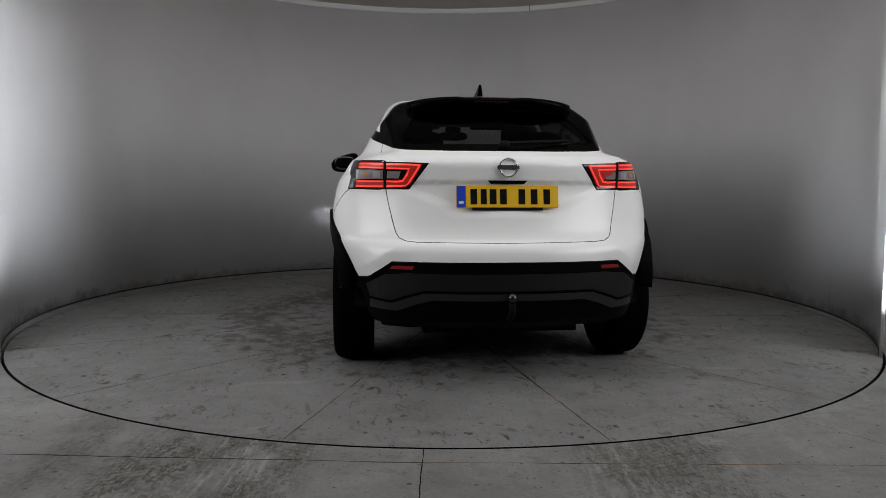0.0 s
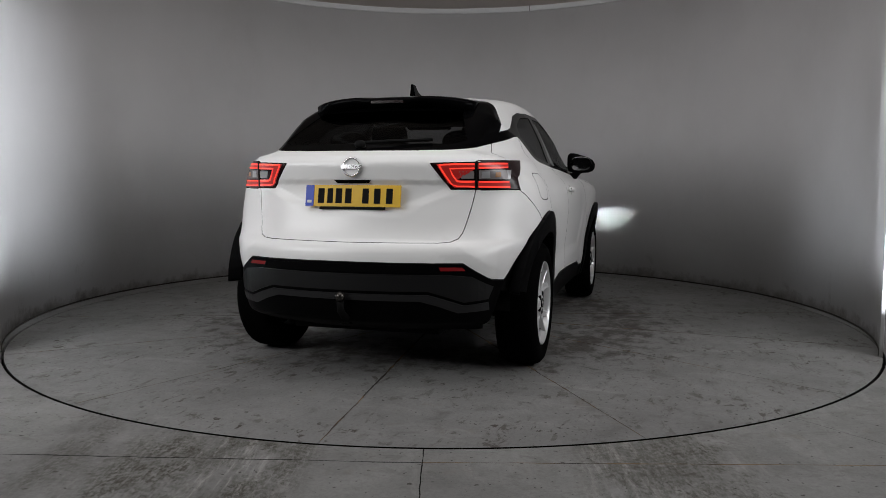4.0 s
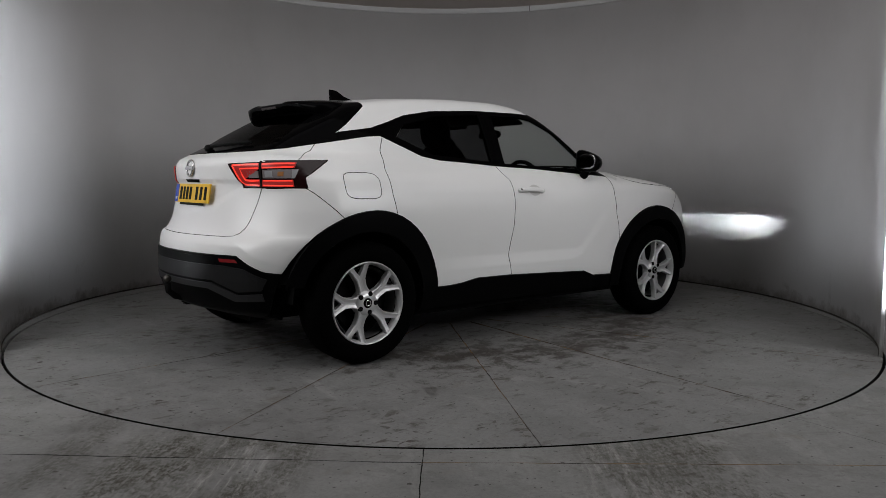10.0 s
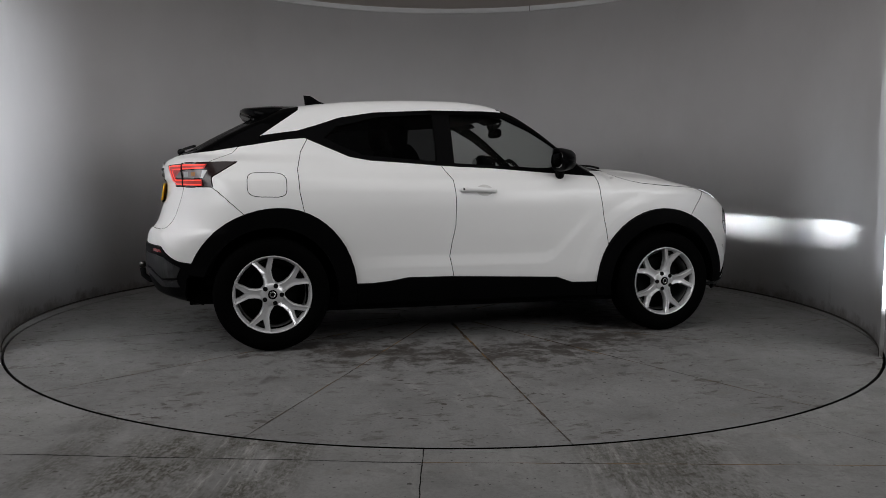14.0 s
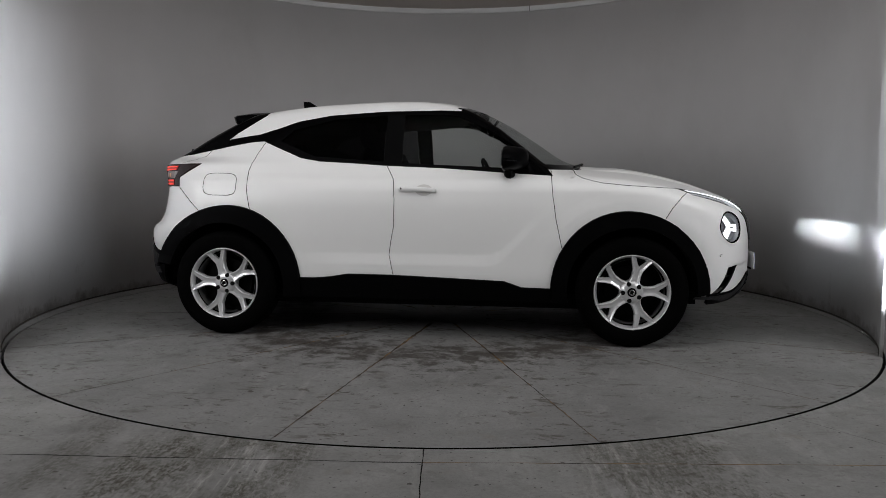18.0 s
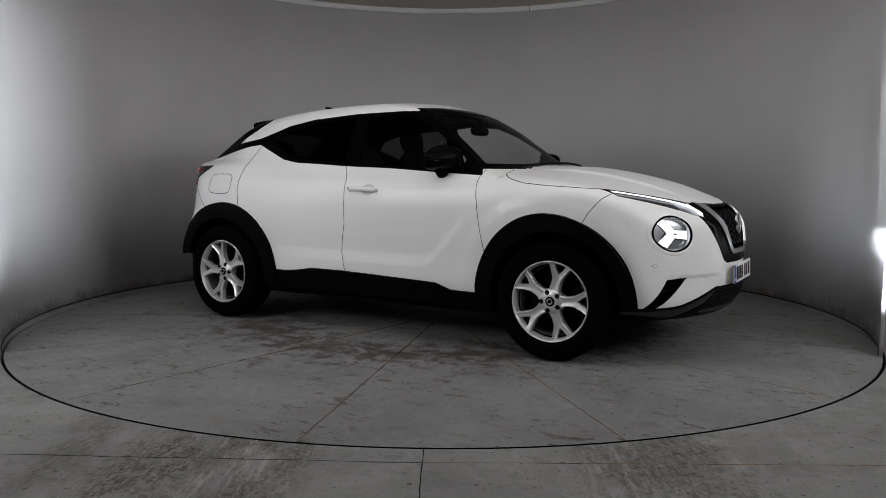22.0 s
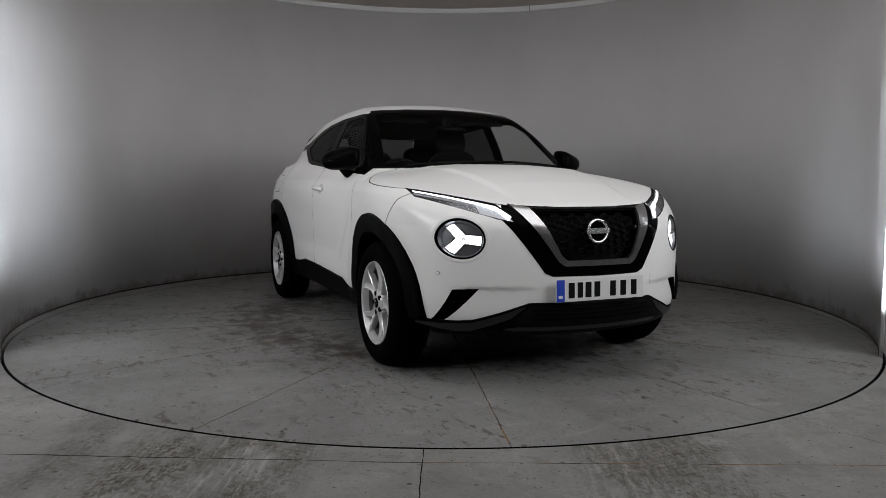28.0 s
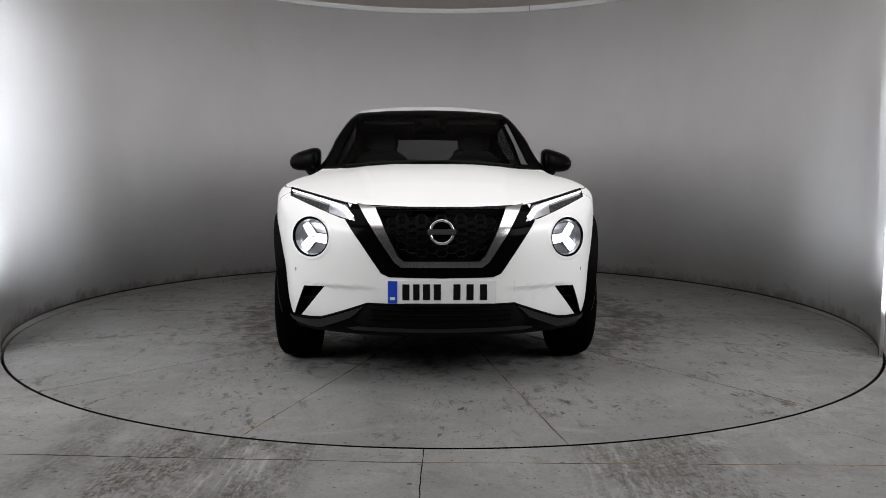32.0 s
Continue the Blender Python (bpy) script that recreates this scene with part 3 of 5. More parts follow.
# outlines in the side view (x forward, z up)
WINDOW_BAND = [(0.825, 1.06), (0.46, 1.083), (0.1, 1.108), (-0.25, 1.122), (-0.48, 1.138), (-0.7, 1.15), (-0.83, 1.172), (-1.1, 1.285), (-1.2, 1.277), (-1.36, 1.25), (-1.535, 1.221), (-1.6, 1.23),
               (-1.37, 1.295), (-1.14, 1.33), (-1.0, 1.375), (-0.88, 1.418), (-0.66, 1.458), (-0.28, 1.483), (0.09, 1.488), (0.22, 1.484), (0.3, 1.57), (1.15, 1.3), (1.15, 1.12), (0.77, 1.13)]
FRONT_PANE = [(0.66, 1.105), (-0.15, 1.14), (-0.15, 1.455), (0.1, 1.46), (0.22, 1.445), (0.4, 1.36), (0.6, 1.235), (0.68, 1.16)]
REAR_PANE = [(-0.27, 1.15), (-0.74, 1.185), (-0.98, 1.285), (-0.9, 1.36), (-0.62, 1.43), (-0.27, 1.455)]
ARCH_R = arc_points(-1.27, 0.34, 0.465, 0.52, -40, 90, 18) + arc_points(-1.27, 0.34, 0.545, 0.52, 90, 220, 19)[1:]
ARCH_F = arc_points(1.285, 0.34, 0.505, 0.505, -40, 90, 18) + arc_points(1.285, 0.34, 0.465, 0.505, 90, 220, 19)[1:]
WELL_R = arc_points(-1.318, 0.345, 0.395, 0.4, -40, 220, 32)
WELL_F = arc_points(1.318, 0.345, 0.395, 0.4, -40, 220, 32)
SILL_LINE = [(-1.0, 0.39), (-0.7, 0.39), (-0.6, 0.4), (-0.48, 0.42), (-0.19, 0.418), (0.53, 0.392), (0.64, 0.354), (1.0, 0.35)]
SEAM_A = [(0.815, 1.07), (0.825, 0.95), (0.85, 0.78), (0.885, 0.62), (0.93, 0.5)]
SEAM_B = [(-0.255, 1.14), (-0.225, 1.09), (-0.185, 1.03), (-0.175, 0.9), (-0.178, 0.74), (-0.2, 0.63), (-0.212, 0.55), (-0.185, 0.42), (-0.185, 0.36)]
SEAM_C = [(-1.08, 1.29), (-1.13, 1.2), (-1.158, 1.09), (-1.15, 0.95), (-1.12, 0.8)]
FLAP = []
for k in range(24):
    c, s = math.cos(2 * math.pi * (k + 0.5) / 24), math.sin(2 * math.pi * (k + 0.5) / 24)
    FLAP.append((-1.34 + 0.114 * math.copysign(abs(c) ** 0.5, c), 0.997 + 0.072 * math.copysign(abs(s) ** 0.5, s) - 0.004 * c))
TAIL_SIDE = [(-2.0, 1.125), (-1.505, 1.132), (-1.75, 0.98), (-2.0, 0.975)]
BUMPER_R = [(-1.68, 1.0), (-1.62, 0.955), (-1.44, 0.79)]
BUMPER_F = [(1.66, 0.975), (1.6, 0.93), (1.545, 0.865), (1.48, 0.76)]
BONNET_SIDE = [(0.94, 1.2), (0.95, 1.1), (0.97, 1.066), (1.01, 1.045), (1.07, 1.028), (1.13, 1.015), (1.25, 1.003), (1.38, 0.995), (1.545, 0.985), (1.7, 0.975)]
REAR_BLACK = [(-2.0, 1.176), (-1.87, 1.1775), (-1.8, 1.183), (-1.72, 1.193), (-1.65, 1.202), (-1.535, 1.221), (-1.36, 1.25), (-1.37, 1.295), (-1.13, 1.465), (-1.09, 1.6)]
# outlines in the end views (half, y outwards, z up)
SCREEN_OUT = [(0.0, 1.1), (0.72, 1.1), (0.69, 1.14), (0.575, 1.49), (0.53, 1.508), (0.3, 1.522), (0.0, 1.526)]
SCREEN_IN = [(0.0, 1.135), (0.64, 1.135), (0.62, 1.18), (0.53, 1.47), (0.5, 1.482), (0.3, 1.495), (0.0, 1.498)]
BONNET_END = [(0.0, 0.89), (0.33, 0.89), (0.465, 0.912), (0.8, 0.988)]
GRILLE = [(0.0, 0.886), (0.32, 0.886), (0.21, 0.665), (0.18, 0.64), (0.0, 0.64)]
CHROME_V = [(0.0, 0.889), (0.325, 0.889), (0.415, 0.905), (0.228, 0.632), (0.195, 0.608), (0.0, 0.608)]
BLACK_V = [(0.0, 0.889), (0.44, 0.906), (0.475, 0.84), (0.29, 0.578), (0.25, 0.562), (0.0, 0.56)]
DRL = [(0.8, 0.986), (0.465, 0.91), (0.413, 0.822), (0.5, 0.843), (0.79, 0.944)]
LAMP = arc_points(0.655, 0.742, 0.096, 0.096, 0, 345, 23)
FOG = [(0.69, 0.489), (0.583, 0.497), (0.718, 0.328), (0.757, 0.325)]
CHIN = [(0.0, 0.43), (0.36, 0.43), (0.48, 0.384), (0.6, 0.34), (0.66, 0.333), (0.9, 0.327)]
TAIL_END = [(0.395, 1.112), (0.76, 1.125), (0.8, 0.982), (0.49, 0.982)]
SHELF_SEAM = [(-1.68, 1.12), (-1.65, 1.14), (-1.59, 1.165), (-1.53, 1.19), (-1.49, 1.235)]
GATE = [(0.0, 1.128), (0.613, 1.128), (0.613, 1.118), (0.607, 0.985), (0.592, 0.9), (0.572, 0.815), (0.56, 0.768), (0.544, 0.74), (0.512, 0.725), (0.46, 0.72), (0.0, 0.718)]
REAR_PANE_END = [(0.0, 1.215), (0.46, 1.215), (0.52, 1.235), (0.42, 1.41), (0.0, 1.42)]
SKIRT_R = [(0.0, 0.625), (0.58, 0.622), (0.7, 0.535), (0.76, 0.525), (0.95, 0.525)]


def is_side(c, n):
    return abs(n.y) > 0.2 and abs(c.y) > 0.35


def is_front(c, n):
    return c.x > 1.2 and n.x > 0.12


def is_rear(c, n):
    return c.x < -1.2 and n.x < -0.12


def is_screen(c, n):
    return 0.0 < c.x < 1.4 and c.z > 1.08


def mirror(line):
    return [(-u, v) for u, v in line]


skin = body_mesh()
bmesh.ops.recalc_face_normals(skin, faces=skin.faces)
if sum(f.normal.y * f.calc_center_median().y for f in skin.faces) < 0:
    bmesh.ops.reverse_faces(skin, faces=skin.faces[:])
skin.normal_update()
for line, closed in ((WINDOW_BAND, True), (FRONT_PANE, True), (REAR_PANE, True), (ARCH_R, False), (ARCH_F, False), (WELL_R, False), (WELL_F, False), (SILL_LINE, False), (SEAM_A, False),
                     (SEAM_B, False), (SEAM_C, False), (FLAP, True), (TAIL_SIDE, True), (BUMPER_R, False), (BUMPER_F, False)):
    score(skin, line, SIDE, is_side, closed)
score(skin, [(-0.8, 0.485), (0.42, 0.485), (0.5, 0.51), (0.8, 0.82)], SIDE, is_side)
score(skin, [(-0.8, 0.53), (0.4, 0.53), (0.47, 0.55), (0.76, 0.85)], SIDE, is_side)
score(skin, BONNET_SIDE, SIDE, lambda c, n: c.x < 1.72 and abs(c.y) > 0.5)
score(skin, REAR_BLACK, SIDE, lambda c, n: c.z > 1.18 and c.x < -0.9)
score(skin, SHELF_SEAM, SIDE, lambda c, n: 1.1 < c.z < 1.26 and c.x < -1.4 and abs(c.y) > 0.45)
for line, closed, keep in ((SCREEN_OUT, False, is_screen), (SCREEN_IN, False, is_screen), (BONNET_END, False, is_front), (GRILLE, False, is_front), (CHROME_V, False, is_front), (BLACK_V, False, is_front),
                           (DRL, True, is_front), (LAMP, True, is_front), (FOG, True, is_front), (CHIN, False, is_front),
                           (TAIL_END, True, is_rear), (GATE, False, is_rear), (REAR_PANE_END, False, lambda c, n: c.x < -1.1 and c.z > 1.15), (SKIRT_R, False, is_rear),
                           ([(0.0, 1.178), (0.85, 1.178)], False, lambda c, n: c.x < -1.3), ([(0.3, 0.508), (0.6, 0.508)], False, is_front), ([(0.3, 0.494), (0.58, 0.494)], False, is_front),
                           ([(0.0, 1.026), (0.56, 1.026)], False, is_rear), ([(0.0, 1.006), (0.56, 1.006)], False, is_rear), ([(0.46, 0.767), (0.56, 0.7), (0.8, 0.54)], False, is_rear)):
    score(skin, line, END, keep, closed)
    score(skin, mirror(line), END, keep, closed)
score(skin, [(-1.0, 0.262), (1.0, 0.262)], END, lambda c, n: c.z < 0.33)
bmesh.ops.remove_doubles(skin, verts=skin.verts, dist=0.0016)
co = settle(np.array([v.co[:] for v in skin.verts]))
for v, c in zip(skin.verts, co):
    v.co = c
skin.normal_update()
skin.verts.index_update()
true_normals = [Vector(n) for n in body_normal(co)]


def line_at(line, u):
    return float(np.interp(u, [p[0] for p in sorted(line)], [p[1] for p in sorted(line)]))


def ahead_of(line, x, z):
    pts = sorted(line, key=lambda p: p[1])
    return x > float(np.interp(z, [p[1] for p in pts], [p[0] for p in pts]))


def region(c, n):
    x, ay, z = c.x, abs(c.y), c.z
    side = "right" if c.y < 0 else "left"
    if z < 0.262:
        return ""
    if x > 0 and z > 1.09 and within(SCREEN_OUT, ay, z) and (n.x > 0.2 or z < 1.3) and x < 1.25 and (x < 1.0 or z > 1.128):
        return "windscreen" if within(SCREEN_IN, ay, z) else "screen_frame"
    if x < -0.9 and z > 1.178 and not ahead_of(REAR_BLACK, x, z):
        if n.x < -0.2 and within(REAR_PANE_END, ay, z):
            return "rear_window"
        return "rear_frame"
    if is_side(c, n):
        if within(FRONT_PANE, x, z):
            return "front_pane_" + side
        if within(REAR_PANE, x, z):
            return "rear_pane_" + side
        if within(WINDOW_BAND, x, z):
            return "window_band_" + side
        for well, arch, name in ((WELL_R, ARCH_R, "rear"), (WELL_F, ARCH_F, "front")):
            if within(well, x, z):
                return ""
            if within(arch, x, z) and abs(x) > 1.318 and z < (0.46 if x < 0 else 0.335):
                return ""
            if within(arch, x, z) and z > 0.2:
                return name + "_arch_" + side
    if is_front(c, n) and within(DRL, ay, z):
        return "drl_" + side
    if is_front(c, n) and (x > 1.55 or ay < 0.6):
        if within(LAMP, ay, z):
            return ""
        if within(GRILLE, ay, z):
            return ""
        if within(CHROME_V, ay, z):
            return "grille_chrome"
        if within(BLACK_V, ay, z):
            return "grille_band"
        if within(FOG, ay, z):
            return ""
    if x > 1.4 and z < line_at(CHIN, ay):
        return "front_skirt"
    if x < -1.4 and z < (line_at(SKIRT_R, ay) if is_rear(c, n) else 0.525):
        return "rear_skirt"
    if x < -1.3:
        if (within(TAIL_END, ay, z) and is_rear(c, n)) or (within(TAIL_SIDE, x, z) and ay > 0.62 and is_side(c, n)):
            return "tail_lamp_" + side
        if is_rear(c, n) and within(GATE, ay, z) and n.x < -0.15:
            return "tailgate"
        if z > 1.127 and not ahead_of(SHELF_SEAM, x, z):
            return "tailgate"
    if x > 0.88 and n.z > 0.05 and z > (line_at(BONNET_SIDE, x) if x < 1.5 else min(line_at(BONNET_SIDE, x), line_at(BONNET_END, ay)) if x < 1.68 else line_at(BONNET_END, ay)) and z < 1.2:
        return "bonnet"
    if z > 1.3:
        return "roof"
    if -0.9 < x < 0.95 and z < line_at(SILL_LINE, x):
        return "sill_" + side
    if is_side(c, n) and within(FLAP, x, z):
        return "fuel_flap_" + side
    if ahead_of(SEAM_A, x, z):
        if x > 1.45 and (ahead_of(BUMPER_F, x, z) or (is_front(c, n) and x > 1.72)):
            return "front_bumper"
        return "front_wing_" + side
    if ahead_of(SEAM_B, x, z):
        return "front_door_" + side
    if ahead_of(SEAM_C, x, z):
        return "rear_door_" + side
    if x < -1.4 and z < 1.0 and not ahead_of(BUMPER_R, x, z):
        return "rear_bumper"
    return "rear_wing_" + side


tops = [0]
groups = {}
for f in skin.faces:
    groups.setdefault(region(f.calc_center_median(), f.normal), []).append(f)


def panel(faces, lift=0.0, gap=0.0024, depth=0.014, proud=False):
    """One panel of the skin: its faces lifted off the body, a fine gap left round it, and its rim turned inwards."""
    own = bmesh.new()
    made, normals, push = {}, {}, {}
    for f in faces:
        for v in f.verts:
            if v not in made:
                made[v] = own.verts.new(v.co)
                normals[made[v]] = true_normals[v.index].copy()
        try:
            own.faces.new([made[v] for v in f.verts])
        except ValueError:
            pass
    tops[0] = len(own.faces)
    own.normal_update()
    rim = [e for e in own.edges if e.is_boundary]
    for e in rim:
        f = e.link_faces[0]
        loop = next(q for q in f.loops if q.edge == e)
        way = loop.link_loop_next.vert.co - loop.vert.co
        d = (normals[e.verts[0]] + normals[e.verts[1]]).cross(way)
        if d.length < 1e-9:
            continue
        for v in e.verts:
            push.setdefault(v, []).append(d.normalized() * way.length)
    for v, n in normals.items():
        v.co = v.co + n * lift
        if proud:
            v.co.y += math.copysign(float(tuck(np.array(v.co.x), np.array(v.co.z))), v.co.y)
    for v, ds in push.items():
        d = sum(ds, Vector())
        if d.length > 1e-9:
            v.co += d.normalized() * gap
    if depth:
        r = bmesh.ops.extrude_edge_only(own, edges=rim)
        fresh = [g for g in r["geom"] if isinstance(g, bmesh.types.BMVert)]
        old = {tuple(round(q, 6) for q in v.co): normals[v] for v in normals}
        for v in fresh:
            n = old.get(tuple(round(q, 6) for q in v.co))
            v.co -= (n if n else Vector((0, 0, 0))) * depth
        for e in rim:
            e.smooth = False
    return own


LOOKS = {"windscreen": (PANE, -0.002), "screen_frame": (PIANO, 0.0), "rear_window": (REARGLASS, 0.0), "rear_frame": (PIANO, 0.002), "front_pane": (PANE, -0.003), "rear_pane": (PRIVACY, -0.003),
         "window_band": (PIANO, 0.0), "rear_arch": (PLASTIC, 0.016), "front_arch": (PLASTIC, 0.016), "drl": (CLEAR, 0.004), "grille_chrome": (SATIN, 0.012), "grille_band": (PIANO, 0.004),
         "front_skirt": (PLASTIC, 0.006), "rear_skirt": (PLASTIC, 0.006), "sill": (PLASTIC, 0.008), "tail_lamp": (SMOKE, 0.004)}
TELLING = {"windscreen": "clear windscreen glass", "rear_window": "dark tinted rear glass", "front_pane": "clear side glass", "rear_pane": "dark privacy glass", "window_band": "gloss black window surround",
           "rear_arch": "black plastic arch cladding", "front_arch": "black plastic arch cladding", "grille_chrome": "chrome V-shaped grille trim", "grille_band": "gloss black band",
           "front_skirt": "black plastic lower bumper", "rear_skirt": "black plastic lower bumper", "sill": "black plastic sill cladding", "screen_frame": "black screen border",
           "rear_frame": "gloss black rear roof edge and window border", "tail_lamp": "red tail lamp with lit bars", "drl": "clear cover of the daytime light"}
RENAME = {"drl": "daytime_lamp_cover", "front_pane": "front_door_glass", "rear_pane": "rear_door_glass", "window_band": "window_surround", "rear_arch": "wheel_arch_cladding", "front_arch": "wheel_arch_cladding",
          "sill": "sill_cladding", "grille_chrome": "grille_trim", "front_skirt": "lower_front_bumper", "rear_skirt": "lower_rear_bumper"}
panels = {}
shell_faces = []
for name, faces in sorted(groups.items()):
    if not name:
        continue
    base = name.replace("_right", "").replace("_left", "")
    if base == "fuel_flap" and name.endswith("left"):
        base = "rear_wing"
    mat, lift = LOOKS.get(base, (PAINT, 0.0))
    panels[name] = part(RENAME.get(base, base), panel(faces, lift, 0.0035 if base == "bonnet" else 0.0021, *((0.07, True) if base.endswith("_arch") else ())), mat, car, TELLING.get(base, ""), smooth=True)
    # the skin takes the body's own normals, its turned-in rim the plain ones
    data = panels[name].data
    true = body_normal(np.array([v.co[:] for v in data.vertices]))
    corner = [(0.0, 0.0, 0.0)] * len(data.loops)
    for poly in data.polygons[:tops[0]]:
        for k in poly.loop_indices:
            corner[k] = tuple(true[data.loops[k].vertex_index])
    data.normals_split_custom_set(corner)
    # rims of white panels are coloured near black for the shade in the gaps
    if mat is PAINT:
        data.materials.append(INNER)
        for poly in data.polygons[tops[0]:]:
            poly.material_index = 1
    if base not in ("windscreen", "rear_window", "front_pane", "rear_pane"):
        shell_faces += faces
# dark inner shell seen in the gaps and behind the windows
inner = panel(shell_faces, -0.012, 0.0, 0)
part("inner_shell", inner, INNER, car, "dark inner body shell")

# ---- wheels ----


# darker copy of the alloy, with the shade inside the rim in its colour
BARREL = material("shaded_alloy", (0.16, 0.16, 0.16), 0.45, metal=0.5)


def wheel(name):
    """Tyre, alloy rim with five forked spokes, nuts, cap and brake disc; its axis along y, its face towards -y."""
    hub = new(name)
    hub.parent = car
    tyre = spin([(0.234, 0.085), (0.234, 0.1), (0.245, 0.108), (0.285, 0.113), (0.315, 0.107), (0.333, 0.092), (0.341, 0.075), (0.343, 0.05), (0.345, 0.0),
                 (0.343, -0.05), (0.341, -0.075), (0.333, -0.092), (0.315, -0.107), (0.285, -0.113), (0.245, -0.108), (0.235, -0.1), (0.235, -0.085)], 96, "Y")
    tyre_ob = part("tyre", tyre, RUBBER, hub, "black rubber tyre", smooth=True)
    rim = part("rim", spin([(0.212, -0.06), (0.22, -0.088), (0.225, -0.102), (0.229, -0.106), (0.232, -0.105), (0.234, -0.096)], 96, "Y"), ALLOY, hub, "silver alloy rim", smooth=True)
    part("barrel", spin([(0.215, 0.09), (0.205, 0.05), (0.2, -0.02), (0.2, -0.07)], 64, "Y"), BARREL, hub, "shaded rim barrel", smooth=True)
    # disc and backing are coloured near black for the shade behind the spokes
    part("brake_disc", spin([(0.0, -0.0), (0.155, 0.0), (0.155, 0.02), (0.0, 0.02)], 48, "Y"), INNER, hub)
    part("backing", spin([(0.0, 0.03), (0.2, 0.03)], 48, "Y"), INNER, hub)
    for k in range(5):
        own = bmesh.new()
        turn = Matrix.Rotation(-radians(90 + 72 * k), 3, "Y")
        # forked spoke: a stem that splits into two arms, each a raised bar with sloping flanks
        for arm in (-1, 1):
            rows = []
            for i in range(16):
                t = i / 15
                r = 0.04 + 0.184 * t
                spread = 0.0 if t < 0.54 else (t - 0.54) / 0.46 * 0.051
                wide = 0.0165 + 0.006 * math.exp(-((t - 0.55) / 0.18) ** 2) + 0.014 * math.exp(-(t / 0.22) ** 2) + (0.004 * (t - 0.85) / 0.15 if t > 0.85 else 0)
                deep = -0.088 - 0.014 * t + 0.012 * math.sin(t * 3.14)
                mid = arm * (spread + 0.007)
                edge = [(1.15, 0.035), (1.0, 0.004), (0.78, 0.0), (0.1, 0.007), (-0.9, 0.01), (-1.1, 0.035)]
                rows.append([(r, deep + d, mid + arm * w * wide) for w, d in edge])
            vs = [[own.verts.new(turn @ Vector(p)) for p in row] for row in rows]
            for p, q in zip(vs, vs[1:]):
                for j in range(5):
                    own.faces.new((p[j], q[j], q[j + 1], p[j + 1]))
        bmesh.ops.recalc_face_normals(own, faces=own.faces)
        part("spoke", own, ALLOY, rim)
        a = radians(90 + 72 * k + 36)
        nut = spin([(0.0, -0.092), (0.013, -0.0935), (0.0142, -0.091), (0.0142, -0.05)], 12, "Y")
        nut.transform(Matrix.Translation((0.054 * math.cos(a), 0, 0.054 * math.sin(a))))
        part("wheel_nut", nut, INNER, rim)
    part("hub_face", spin([(0.0, -0.09), (0.03, -0.092), (0.064, -0.089), (0.073, -0.07), (0.074, -0.03)], 40, "Y"), ALLOY, rim, smooth=True)
    part("centre_cap", spin([(0.0, -0.098), (0.024, -0.098), (0.028, -0.094), (0.028, -0.07)], 32, "Y"), PIANO, rim, "black centre cap", smooth=True)
    part("cap_ring", spin([(0.012, -0.0985), (0.015, -0.1005), (0.018, -0.0985)], 32, "Y"), CHROME, rim, smooth=True)
    return hub


first = wheel("wheel")
first.matrix_basis = pose(-1.318, -0.775, 0.345, 0, -15, 0)
for x, y, turn in ((1.318, -0.785, 0), (-1.318, 0.775, 180), (1.318, 0.785, 180)):
    other = copy_thing(first, pose(x, y, 0.345, 0, 15, turn))
# wheel housings
for x in (-1.318, 1.318):
    for s in (-1, 1):
        own = spin([(0.0, 0.0), (0.395, 0.0), (0.41, 0.02), (0.41, 0.22)], 40, "Y", arc=(180, 360))
        own.transform(pose(x, s * 0.55, 0.36, 0, 0, 180 if s < 0 else 0))
        part("wheel_housing", own, INNER, car)

# ---- lamps, grille, mirrors and small parts of the car ----



def surface_points(view, uv):
    uv = np.array(uv, float)
    zero = np.zeros(len(uv))
    if view in ("front", "rear"):
        return meet(np.stack([zero, uv[:, 0], uv[:, 1]], 1), 0, 1 if view == "front" else -1, 2.6)
    return meet(np.stack([uv[:, 0], zero, uv[:, 1]], 1), 1, -1 if view == "right" else 1, 1.3)


